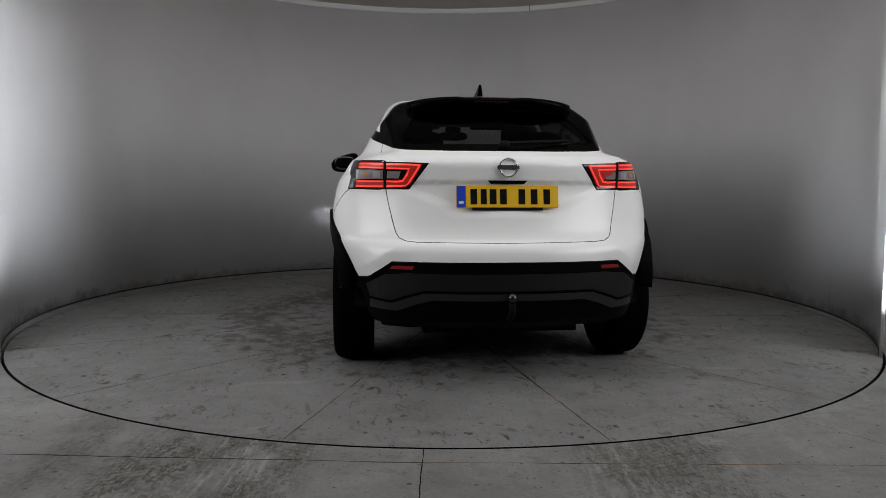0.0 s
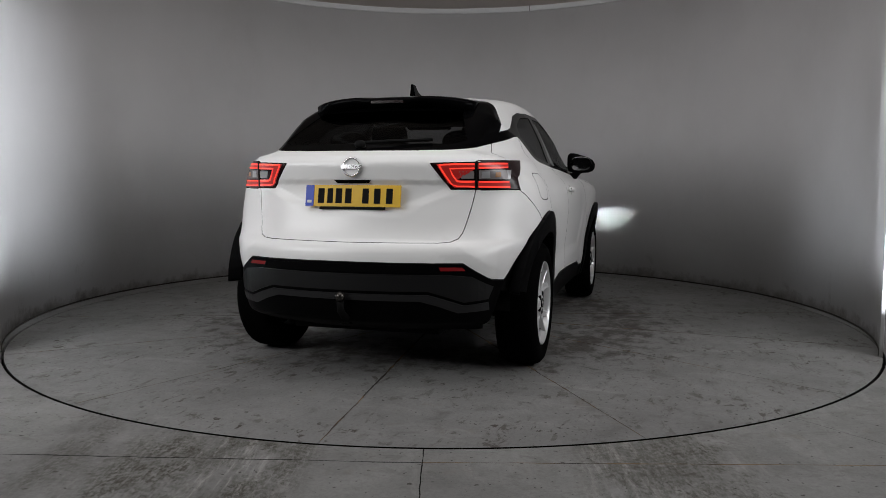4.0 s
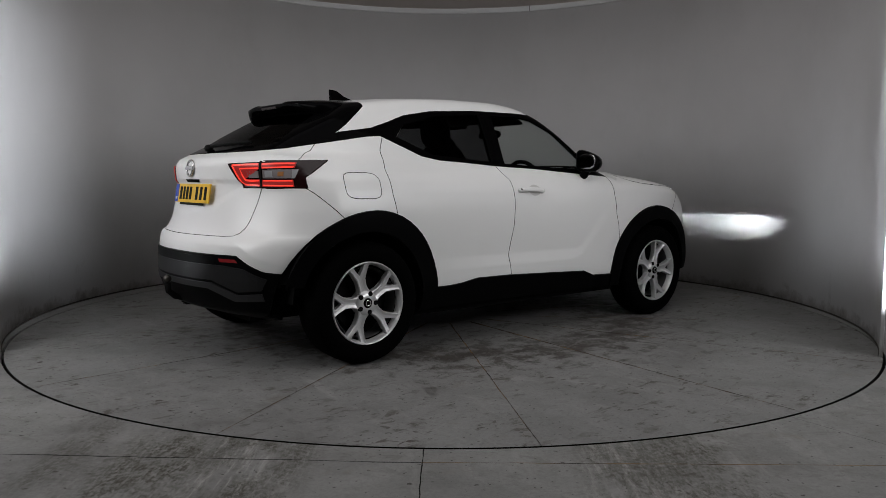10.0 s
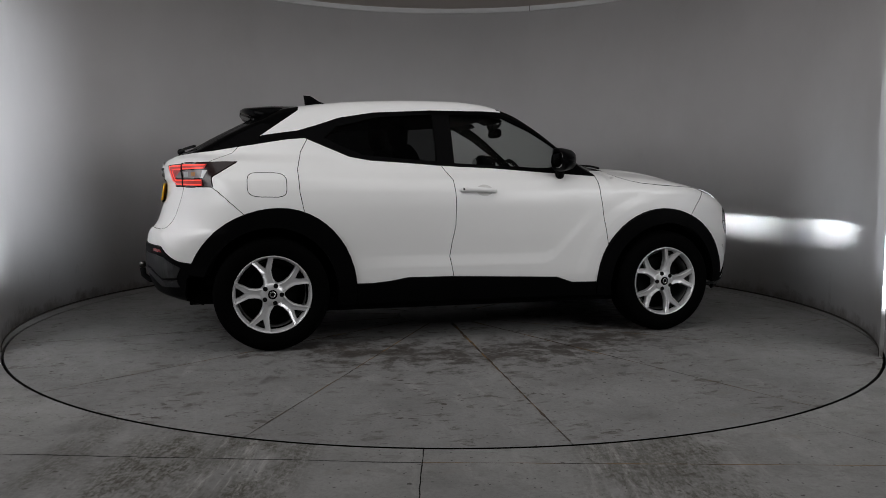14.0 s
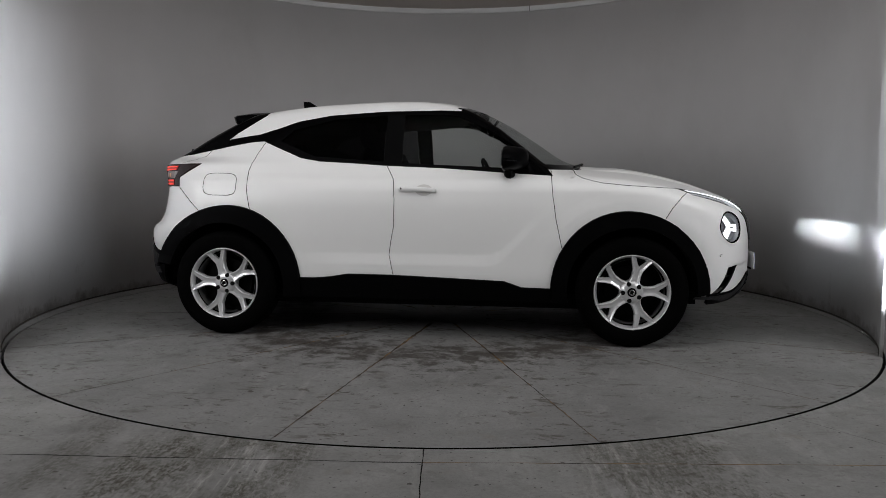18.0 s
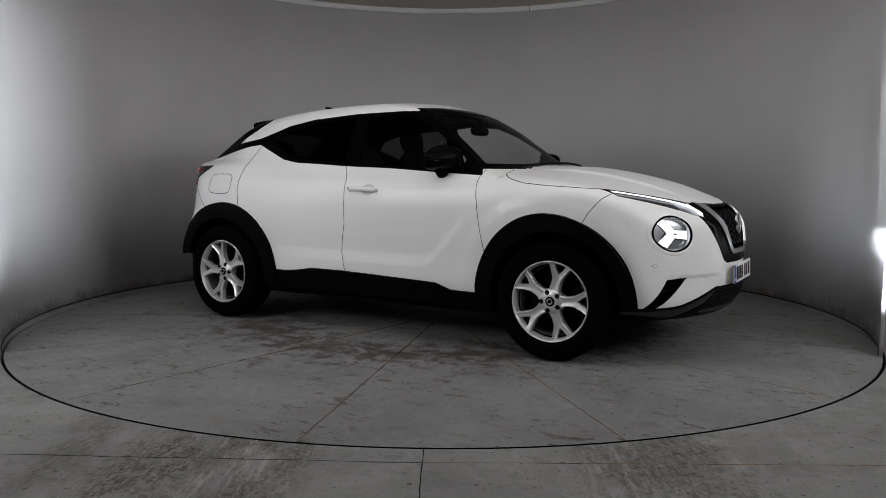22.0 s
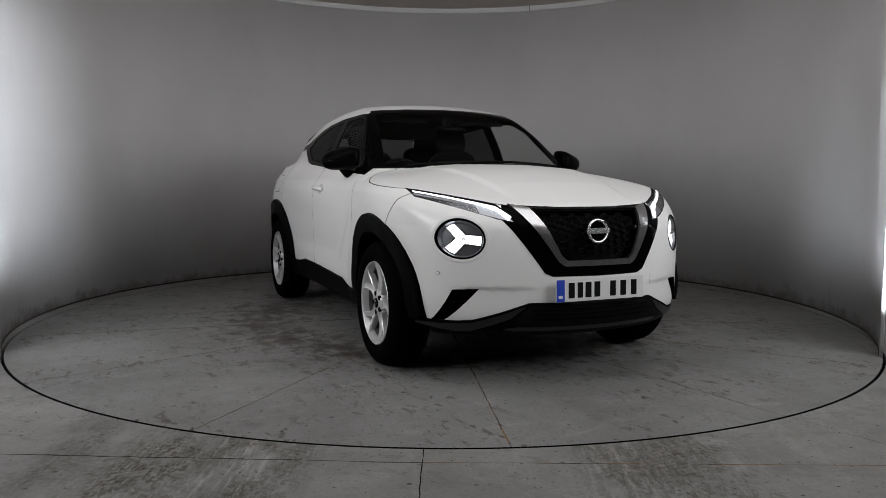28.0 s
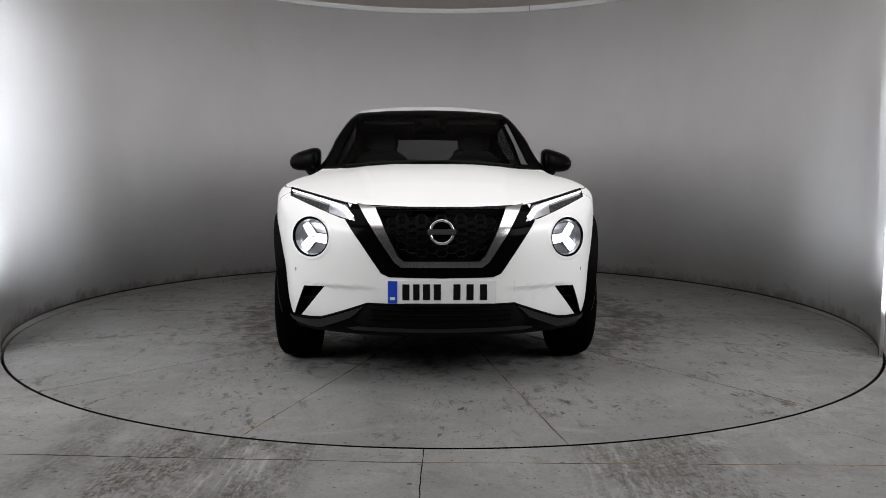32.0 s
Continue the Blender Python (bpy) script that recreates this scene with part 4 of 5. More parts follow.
def decal(poly, view, lift, thick=0.004, step=0.03):
    """A shaped piece that follows the body surface: an outline in one view, lifted off the skin and thick inwards."""
    own = bmesh.new()
    own.faces.new([own.verts.new((u, v, 0)) for u, v in poly])
    if len(poly) > 4:
        bmesh.ops.triangulate(own, faces=own.faces[:])
    us, vs = [p[0] for p in poly], [p[1] for p in poly]
    for axis, lo, hi in ((0, min(us), max(us)), (1, min(vs), max(vs))):
        k = int((hi - lo) / step)
        for i in range(1, k + 1):
            at, no = Vector((0, 0, 0)), Vector((0, 0, 0))
            at[axis], no[axis] = lo + (hi - lo) * i / (k + 1), 1
            bmesh.ops.bisect_plane(own, geom=own.verts[:] + own.edges[:] + own.faces[:], dist=1e-5, plane_co=at, plane_no=no)
    found = surface_points(view, [(v.co.x, v.co.y) for v in own.verts])
    nor = body_normal(found)
    pts = [Vector(p) for p in found]
    rim = [e for e in own.edges if e.is_boundary]
    where = {}
    for v, p, n in zip(own.verts[:], pts, nor):
        v.co = p + Vector(n) * lift
        where[v] = Vector(n)
    if thick:
        keep = {tuple(round(q, 6) for q in v.co): n for v, n in where.items()}
        r = bmesh.ops.extrude_edge_only(own, edges=rim)
        for v in [g for g in r["geom"] if isinstance(g, bmesh.types.BMVert)]:
            v.co -= keep[tuple(round(q, 6) for q in v.co)] * thick
        for e in rim:
            e.smooth = False
    own.normal_update()
    own.faces.ensure_lookup_table()
    c = own.faces[0].calc_center_median()
    if own.faces[0].normal.dot(normal_at(c)) < 0:
        bmesh.ops.reverse_faces(own, faces=own.faces[:])
    return own


def band(points, width, close=False):
    """The outline of a band along a bent line; width may be one number or one for each point."""
    n = len(points)
    ws = width if isinstance(width, (list, tuple)) else [width] * n
    left, right = [], []
    for i, (u, v) in enumerate(points):
        a, b = points[max(i - 1, 0)], points[min(i + 1, n - 1)]
        d = Vector((b[0] - a[0], b[1] - a[1])).normalized()
        left.append((u - d.y * ws[i] / 2, v + d.x * ws[i] / 2))
        right.append((u + d.y * ws[i] / 2, v - d.x * ws[i] / 2))
    return left + right[::-1]


def flip_u(points, s):
    return [(s * u, v) for u, v in points]


def ring_poly(cu, cv, r, n=28):
    return [(cu + r * math.cos(2 * math.pi * i / n), cv + r * math.sin(2 * math.pi * i / n)) for i in range(n)]


def blob(sx, sy, sz, power=2.6, steps=20):
    """A rounded, slightly boxy solid."""
    own = bmesh.new()
    bmesh.ops.create_uvsphere(own, u_segments=steps, v_segments=steps // 2 + 2, radius=1)
    for v in own.verts:
        k = (abs(v.co.x) ** power + abs(v.co.y) ** power + abs(v.co.z) ** power) ** (-1 / power)
        v.co = Vector((v.co.x * k * sx, v.co.y * k * sy, v.co.z * k * sz))
    return own


def tube(points, radius, sides=10, bm=None):
    own = bmesh.new()
    rings = []
    for i, p in enumerate(points):
        p = Vector(p)
        d = (Vector(points[min(i + 1, len(points) - 1)]) - Vector(points[max(i - 1, 0)])).normalized()
        up = Vector((0, 0, 1)) if abs(d.z) < 0.9 else Vector((1, 0, 0))
        a = d.cross(up).normalized()
        b = d.cross(a)
        rings.append([own.verts.new(p + (a * math.cos(2 * math.pi * j / sides) + b * math.sin(2 * math.pi * j / sides)) * radius) for j in range(sides)])
    for p, q in zip(rings, rings[1:]):
        for j in range(sides):
            own.faces.new((p[j], p[(j + 1) % sides], q[(j + 1) % sides], q[j]))
    own.faces.new(rings[0][::-1])
    own.faces.new(rings[-1])
    bmesh.ops.recalc_face_normals(own, faces=own.faces)
    return own if bm is None else merge(bm, own)


LENSCHROME = material("lamp_reflector", (0.42, 0.43, 0.46), 0.3, metal=0.9)
DARKCHROME = material("dark_lamp_housing", (0.16, 0.16, 0.17), 0.18, metal=0.9)
MIRROR_CAP = material("mirror_cap_black", (0.0015, 0.0015, 0.0018), 0.3, gloss=0.03)
BEAM = emitter("headlamp_beam", (0.9, 0.95, 1.0), 1600000.0)

for s, word in ((-1, "right"), (1, "left")):
    # headlamp
    lamp = part("headlamp", decal(ring_poly(s * 0.655, 0.742, 0.099), "front", -0.045, 0.0), PIANO, car, "round headlamp, lit")
    for name, steps, mat, says in (("bezel", ((0.1, 0.002), (0.094, 0.002), (0.091, -0.006)), PIANO, "black lamp bezel"), ("bowl", ((0.091, -0.006), (0.088, -0.02), (0.085, -0.032)), LENSCHROME, "lit reflector bowl")):
        bowl = bmesh.new()
        rings = []
        for r, lift in steps:
            found = surface_points("front", ring_poly(s * 0.655, 0.742, r, 32))
            rings.append([bowl.verts.new(c) for c in found + body_normal(found) * lift])
        for p, q in zip(rings, rings[1:]):
            for i in range(32):
                bowl.faces.new((p[i], p[(i + 1) % 32], q[(i + 1) % 32], q[i]))
        bmesh.ops.recalc_face_normals(bowl, faces=bowl.faces)
        part(name, bowl, mat, lamp, says, smooth=True)
    part("reflector", decal(ring_poly(s * 0.655, 0.742, 0.084), "front", -0.03, 0.0), LENSCHROME, lamp, "grey reflector", smooth=True)
    star3 = []
    for angle, wide, notch in ((122, 0.24, 176), (-130, 0.3, -68), (-6, 0.3, 58)):
        star3.append([(0.082 * math.cos(radians(angle) + w), 0.082 * math.sin(radians(angle) + w)) for w in (-wide, 0, wide)])
    pts = []
    for arm, notch in ((star3[0], 176), (star3[1], -68), (star3[2], 58)):
        pts += arm
        pts.append((0.024 * math.cos(radians(notch)), 0.024 * math.sin(radians(notch))))
    pts = [(s * 0.655 - s * u, 0.742 + v) for u, v in pts]
    edge3 = [(s * 0.655 + (u - s * 0.655) * 1.02 + (0.0 if k % 4 == 1 else 0.006 * math.copysign(1, u - s * 0.655)), 0.742 + (v - 0.742) * 1.02 + 0.005 * math.copysign(1, v - 0.742)) for k, (u, v) in enumerate(pts)]
    part("reflector_edge", decal(edge3, "front", -0.022, 0.0), SATIN, lamp, "silver edge of the lit reflector")
    part("lit_reflector", decal(pts, "front", -0.018, 0.0), LAMPGLOW, lamp, "brightly lit three-armed reflector")
    part("lens", decal(ring_poly(s * 0.655, 0.742, 0.093), "front", 0.002, 0.0), CLEAR, lamp, "clear lens", smooth=True)
    # hooded slit that throws the dipped beam forwards and a little down
    hood = box(0.046, 0.03, 0.0015, (0.0, 0, 0.004))
    hood = box(0.014, 0.03, 0.0015, (-0.016, 0, -0.0002), bm=hood)
    hood = box(0.002, 0.03, 0.017, (-0.024, 0, -0.004), bm=hood)
    for w in (-0.0155, 0.0155):
        hood = box(0.046, 0.0015, 0.017, (0.0, w, -0.004), bm=hood)
    projector = part("projector", hood, PIANO, lamp)
    projector.matrix_basis = Matrix.Translation(end_point(s * 0.64, 0.742, 1) + Vector((-0.012, 0, 0))) @ pose(0, 0, 0, 0, 3.2, 0) @ Matrix.Scale(0.38, 4)
    part("beam_slit", box(0.001, 0.026, 0.002, (-0.0215, 0, 0.0018)), BEAM, projector, "lit slit")
    lip = bmesh.new()
    rings = []
    for r, lift in ((0.124, -0.0015), (0.116, 0.0012), (0.106, 0.003), (0.1, 0.0)):
        found = surface_points("front", ring_poly(s * 0.655, 0.742, r, 32))
        rings.append([lip.verts.new(c) for c in found + body_normal(found) * lift])
    for p, q in zip(rings, rings[1:]):
        for i in range(32):
            lip.faces.new((p[i], p[(i + 1) % 32], q[(i + 1) % 32], q[i]))
    bmesh.ops.recalc_face_normals(lip, faces=lip.faces)
    part("lamp_surround", lip, PAINT, lamp, "white painted ring", smooth=True)
    # daytime light
    # the outer half's darker chrome has its dark reflections put into the colour
    part("lamp_housing", decal(flip_u([(0.79, 0.975), (0.56, 0.924), (0.56, 0.866), (0.78, 0.94)], s), "front", -0.0035, 0.0, 0.02), DARKCHROME, car, "dark housing of the daytime light", smooth=True)
    part("lamp_housing", decal(flip_u([(0.56, 0.924), (0.47, 0.906), (0.422, 0.828), (0.5, 0.848), (0.56, 0.866)], s), "front", -0.0035, 0.0, 0.02), LENSCHROME, car, "silver housing of the daytime light", smooth=True)
    line = [(s * 0.785, 0.967), (s * 0.66, 0.938), (s * 0.54, 0.906), (s * 0.478, 0.882), (s * 0.436, 0.838)]
    part("daytime_light", decal(band(line, [0.006, 0.008, 0.012, 0.023, 0.027]), "front", 0.006, 0.003, 0.02), WHITEGLOW, car, "lit white daytime running light")
    # fog surround
    fog = part("bumper_vent", decal([(s * u, v) for u, v in ((0.71, 0.5), (0.56, 0.505), (0.66, 0.325), (0.77, 0.325))], "front", -0.05, 0.0), PLASTIC, car, "black vent in the bumper")
    part("slat", decal([(s * u, v) for u, v in ((0.7, 0.43), (0.63, 0.435), (0.637, 0.425), (0.705, 0.42))], "front", -0.012, 0.03), PLASTIC, fog)
    # parking sensors
    for u, v in ((0.745, 0.57),):
        sensor = part("parking_sensor", decal(ring_poly(s * u, v, 0.0085, 16), "front", 0.002, 0.003), INK, car, "round parking sensor")
        part("sensor_face", decal(ring_poly(s * u, v, 0.0074, 16), "front", 0.0035, 0.004), PAINT, sensor, "white sensor face")
    # tail lamp: light pipes, red and clear fields
    tail_ob = panels["tail_lamp_" + word]
    for field in ([(0.425, 1.106), (0.6, 1.112), (0.6, 1.083), (0.495, 1.08), (0.52, 1.03), (0.6, 1.028), (0.6, 0.99), (0.505, 0.99), (0.475, 1.02)],
                  [(0.614, 1.113), (0.735, 1.115), (0.74, 1.088), (0.614, 1.085)], [(0.614, 1.026), (0.75, 1.026), (0.757, 0.989), (0.614, 0.99)]):
        part("red_field", decal(flip_u(field, s), "rear", 0.0078, 0.003, 0.015), REDLENS, tail_ob, "softly glowing red lens")
    for line, wide in (([(0.437, 1.103), (0.52, 1.106), (0.598, 1.107)], 0.0065), ([(0.618, 1.108), (0.69, 1.11), (0.732, 1.11)], 0.0065),
                       ([(0.598, 1.088), (0.55, 1.087), (0.487, 1.085), (0.5, 1.052), (0.518, 1.026), (0.55, 1.021), (0.598, 1.022)], 0.0065),
                       ([(0.437, 1.1), (0.47, 1.045), (0.498, 1.006), (0.52, 0.996), (0.598, 0.995)], 0.0065),
                       ([(0.618, 1.09), (0.69, 1.091), (0.735, 1.092)], 0.006), ([(0.618, 1.021), (0.69, 1.021), (0.748, 1.021)], 0.0065), ([(0.618, 0.996), (0.69, 0.995), (0.752, 0.995)], 0.0065)):
        part("light_pipe", decal(band(flip_u(line, s), wide), "rear", 0.009, 0.003, 0.015), REDGLOW, tail_ob, "lit red light pipe")
    part("clear_field", decal(flip_u([(0.53, 1.072), (0.597, 1.074), (0.597, 1.037), (0.54, 1.036)], s), "rear", 0.0078, 0.003, 0.02), DARKLENS, tail_ob, "grey clear lens")
    part("clear_field", decal(flip_u([(0.618, 1.078), (0.735, 1.08), (0.745, 1.034), (0.618, 1.034)], s), "rear", 0.0078, 0.003, 0.02), DARKLENS, tail_ob, "grey clear lens")
    bulb = decal(ring_poly(s * 0.578, 1.056, 0.008, 14), "rear", 0.0075, 0.002)
    part("bulb", bulb, SATIN, tail_ob, "pale bulb", smooth=True)
    part("bulb", decal(flip_u([(0.63, 1.072), (0.665, 1.073), (0.668, 1.04), (0.63, 1.04)], s), "rear", 0.0095, 0.003, 0.02), PALELENS, tail_ob, "pale reflector")
    part("bulb", decal(flip_u([(0.69, 1.068), (0.712, 1.068), (0.714, 1.045), (0.69, 1.045)], s), "rear", 0.0095, 0.003, 0.02), AMBER, tail_ob, "amber indicator bulb")
    part("lamp_joint", decal(flip_u([(0.603, 1.122), (0.611, 1.122), (0.611, 0.983), (0.603, 0.983)], s), "rear", 0.0095, 0.006, 0.02), INK, tail_ob, "dark joint between the lamp halves")
    part("red_field", decal([(-1.8, 1.114), (-1.69, 1.116), (-1.7, 1.088), (-1.8, 1.088)], word, 0.0055, 0.002, 0.02), RED, tail_ob, "red lens")
    part("red_field", decal([(-1.8, 1.026), (-1.705, 1.026), (-1.71, 0.992), (-1.8, 0.99)], word, 0.0055, 0.002, 0.02), RED, tail_ob, "red lens")
    part("clear_field", decal([(-1.8, 1.08), (-1.675, 1.08), (-1.7, 1.034), (-1.8, 1.034)], word, 0.0055, 0.002, 0.02), PALELENS, tail_ob, "grey clear lens")
    # rear reflector
    part("rear_reflector", decal(flip_u([(0.47, 0.604), (0.575, 0.604), (0.59, 0.586), (0.478, 0.586)], s), "rear", 0.008, 0.004), REFLEX, car, "red rear reflector")
    # door handle; a flat duller patch paints the shade of its hollow
    hold = side_point(-0.02, 0.965, s)
    n = normal_at(hold)
    hollow = decal([(0.05 + 0.055 * math.cos(a / 12 * math.pi) - 0.035, 0.965 + 0.036 * math.sin(a / 12 * math.pi)) for a in range(24)], word, 0.0015, 0.0)
    handle = part("door_handle", hollow, material("handle_hollow_shade", (0.62, 0.61, 0.59), 0.4, coat=0.5) if s < 0 else bpy.data.materials["handle_hollow_shade"], car, "white door handle")
    grip = bmesh.new()
    rows = []
    for i in range(15):
        t = i / 14
        x = -0.145 + 0.24 * t
        p = side_point(x, 0.966 - 0.006 * t, s)
        out = 0.014 + 0.026 * math.sin(math.pi * min(max(t, 0.0), 1.0)) ** 0.6
        high = 0.0165 if 0 < i < 14 else 0.009
        nn = normal_at(p)
        rows.append([grip.verts.new(p + nn * (out - 0.012) + Vector((0, 0, high))), grip.verts.new(p + nn * out + Vector((0, 0, high * 0.7))),
                     grip.verts.new(p + nn * out - Vector((0, 0, high * 0.7))), grip.verts.new(p + nn * (out - 0.012) - Vector((0, 0, high)))])
    for p, q in zip(rows, rows[1:]):
        for j in range(4):
            grip.faces.new((p[j], p[(j + 1) % 4], q[(j + 1) % 4], q[j]))
    grip.faces.new(rows[0])
    grip.faces.new(rows[-1][::-1])
    bmesh.ops.recalc_face_normals(grip, faces=grip.faces)
    part("grip", grip, PAINT, handle, smooth=True)
    if s < 0:
        part("key_hole", decal(ring_poly(-0.128, 0.968, 0.006, 12), word, 0.0265, 0.012), INK, handle)
    # mirror
    mir = part("door_mirror", blob(0.095, 0.108, 0.07, 3.6), MIRROR_CAP, car, "gloss black door mirror", smooth=True)
    mir.matrix_basis = pose(0.545, s * 0.862, 1.16, 0, 0, 0)
    for v in mir.data.vertices:
        if v.co.x < -0.02:
            v.co.x = -0.02 - (v.co.x + 0.02) * -0.25
        v.co.z += 0.03 * (-v.co.y * s) / 0.1 * (1 if v.co.z > 0 else -0.1)
        v.co.z *= 1 - 0.25 * max(v.co.x, 0) / 0.1
        v.co.x -= 0.55 * v.co.y * s * min(max((v.co.x + 0.03) / 0.08, 0.0), 1.0)
    plate = blob(0.004, 0.08, 0.053, 2.8)
    plate.transform(pose(-0.04, 0, 0.003, 0, 0, -s * 4))
    part("mirror_glass", plate, MIRRORGLASS, mir, "mirror glass")
    part("indicator", box(0.03, 0.1, 0.008, (0.058, s * 0.03, -0.012), 0.003, turn=Matrix.Rotation(radians(s * 32), 3, "Z")), GREY, mir, "grey indicator strip")
    foot = part("stalk", tube([(0.54, s * 0.84, 1.11), (0.55, s * 0.81, 1.07), (0.57, s * 0.765, 1.055)], 0.03, 10), PLASTIC, mir)
    foot.matrix_parent_inverse = mir.matrix_basis.inverted()

# grille: dark back, honeycomb, ring badge
grille = part("grille", decal([(-0.34, 0.9), (0.34, 0.9), (0.2, 0.63), (-0.2, 0.63)], "front", -0.06, 0.0), INNER, car, "black honeycomb radiator grille")
comb = bmesh.new()
w, h = 0.062, 0.036
cells = []
for row in range(-1, 9):
    for col in range(-7, 8):
        cu = col * w * 0.78
        cv = 0.64 + row * h + (h / 2 if col % 2 else 0)
        corners = [(cu - w / 2 * 0.98, cv), (cu - w / 4, cv + h / 2 * 0.95), (cu + w / 4, cv + h / 2 * 0.95), (cu + w / 2 * 0.98, cv), (cu + w / 4, cv - h / 2 * 0.95), (cu - w / 4, cv - h / 2 * 0.95)]
        if not all(within([(-0.33, 0.89), (0.33, 0.89), (0.2, 0.645), (-0.2, 0.645)], u, v) for u, v in corners):
            continue
        for i in range(6):
            a, b = corners[i], corners[(i + 1) % 6]
            ia, ib = [(cu + (u - cu) * 0.86, cv + (v - cv) * 0.8) for u, v in (a, b)]
            cells += [(*a, -0.012), (*b, -0.012), (*ib, -0.03), (*ia, -0.03)]
found = surface_points("front", [c[:2] for c in cells])
found = found + body_normal(found) * np.array([c[2] for c in cells])[:, None]
fresh = [comb.verts.new(c) for c in found]
for i in range(0, len(fresh), 4):
    comb.faces.new(fresh[i:i + 4])
part("honeycomb", comb, COMB, grille, "black honeycomb mesh")


def ring_badge(centre, way, radius):
    """A chrome ring with a flat bar across it."""
    m = Matrix.Translation(centre) @ way.to_track_quat("Z", "Y").to_matrix().to_4x4()
    own = spin([(radius * 0.78, 0.0), (radius * 0.8, 0.008), (radius * 0.9, 0.012), (radius, 0.008), (radius * 1.0, 0.0)], 40)
    own.transform(m)
    badge = part("badge", own, SATIN if way.x > 0 else CHROME, car, "chrome ring badge with a bar", smooth=True)
    bar = box(radius * 2.24, radius * 0.44, 0.012, (0, 0, 0.008), 0.003)
    bar.transform(m)
    part("bar", bar, SATIN, badge)
    back = spin([(0.0, 0.002), (radius * 0.82, 0.002)], 32)
    back.transform(m)
    part("disc", back, PIANO if way.x > 0 else PAINT, badge)


nose_at = end_point(0, 0.779, 1)
ring_badge(nose_at + Vector((-0.004, 0, 0)), Vector((1, 0, 0.12)), 0.062)
tail_at = end_point(0, 1.092, -1)
ring_badge(tail_at + Vector((-0.002, 0, 0)), Vector((-1, 0, 0.12)), 0.05)


def number_plate(centre, way, base, label):
    """A plate with a blue band and unreadable dark bars for its characters."""
    m = Matrix.Translation(centre) @ way.to_track_quat("Z", "Y").to_matrix().to_4x4()
    own = box(0.52, 0.111, 0.006, (0, 0, 0.003), 0.002)
    own.transform(m)
    plate = part("number_plate", own, base, car, label)
    blue = box(0.045, 0.107, 0.002, (-0.2355, 0, 0.0072))
    blue.transform(m)
    part("blue_band", blue, BLUE, plate)
    for x in (-0.172, -0.122, -0.074, -0.022, 0.072, 0.135, 0.2):
        own = box(0.034 if x not in (-0.122,) else 0.03, 0.076, 0.0016, (x, 0, 0.0068))
        own.transform(m)
        part("character_bar", own, INK, plate)
    own = box(0.024, 0.014, 0.0016, (-0.236, -0.03, 0.0084))
    own.transform(m)
    part("character_bar", own, WHITE, plate)
    under = box(0.36, 0.014, 0.004, (0.0, -0.062, 0.002))
    under.transform(m)
    part("plate_holder", under, INK, plate)


number_plate(Vector((2.188, 0, 0.494)), Vector((1, 0, 0.03)), WHITE, "white front number plate")
number_plate(end_point(0, 0.946, -1) + Vector((-0.007, 0, 0)), Vector((-1, 0, 0.16)), YELLOW, "yellow rear number plate")

# recess over the rear plate
part("tailgate_switch", decal([(-0.1, 1.028), (0.1, 1.028), (0.085, 1.014), (-0.085, 1.014)], "rear", 0.006, 0.006), PIANO, car, "black tailgate switch")

# lower front: dark intake with slats, silver lip
intake = part("lower_intake", decal([(-0.36, 0.422), (0.36, 0.422), (0.42, 0.34), (0.4, 0.315), (-0.4, 0.315), (-0.42, 0.34)], "front", 0.008, 0.0), INNER, car, "dark lower air intake")
for v in (0.405, 0.38, 0.355):
    part("slat", decal([(-0.34, v), (0.34, v), (0.34, v - 0.007), (-0.34, v - 0.007)], "front", 0.014, 0.006), PLASTIC, intake)
part("front_lip", decal([(-0.46, 0.3), (-0.4, 0.31), (0.4, 0.31), (0.46, 0.3), (0.42, 0.292), (-0.42, 0.292)], "front", 0.012, 0.008), SATINBLACK, car, "grey lower lip")
part("tow_eye_cover", decal([(0.36, 0.55), (0.42, 0.55), (0.42, 0.49), (0.36, 0.49)], "front", 0.0015, 0.002), PAINT, car)
for s in (-1, 1):
    part("corner_blade", decal(flip_u([(0.79, 0.315), (0.66, 0.322), (0.6, 0.329), (0.48, 0.372), (0.375, 0.414), (0.44, 0.355), (0.6, 0.286), (0.66, 0.282), (0.79, 0.302)], s), "front", 0.0095, 0.006), SATINBLACK, car, "dark grey plastic bumper corner")

# lower rear: gloss strip, grey diffuser trim, tow bar
part("rear_strip", decal([(-0.44, 0.612), (0.44, 0.612), (0.44, 0.575), (-0.44, 0.575)], "rear", 0.0075, 0.004), PLASTIC, car, "ribbed black strip")
part("bumper_band", decal([(-0.7, 0.5), (-0.62, 0.555), (-0.5, 0.568), (0.5, 0.568), (0.62, 0.555), (0.7, 0.5), (0.68, 0.44), (0.58, 0.43), (0.5, 0.46), (0.42, 0.485), (-0.42, 0.485), (-0.5, 0.46), (-0.58, 0.43), (-0.68, 0.44)],
                         "rear", 0.011, 0.012), MATTBLACK, car, "rounded matt black bumper band")
part("rear_trim", decal([(-0.68, 0.425), (-0.58, 0.415), (-0.5, 0.445), (-0.42, 0.47), (0.42, 0.47), (0.5, 0.445), (0.58, 0.415), (0.68, 0.425), (0.68, 0.385), (0.55, 0.378), (0.46, 0.415), (0.38, 0.438),
                         (-0.38, 0.438), (-0.46, 0.415), (-0.55, 0.378), (-0.68, 0.385)], "rear", 0.012, 0.01), SATINBLACK, car, "dark grey lower bumper trim")
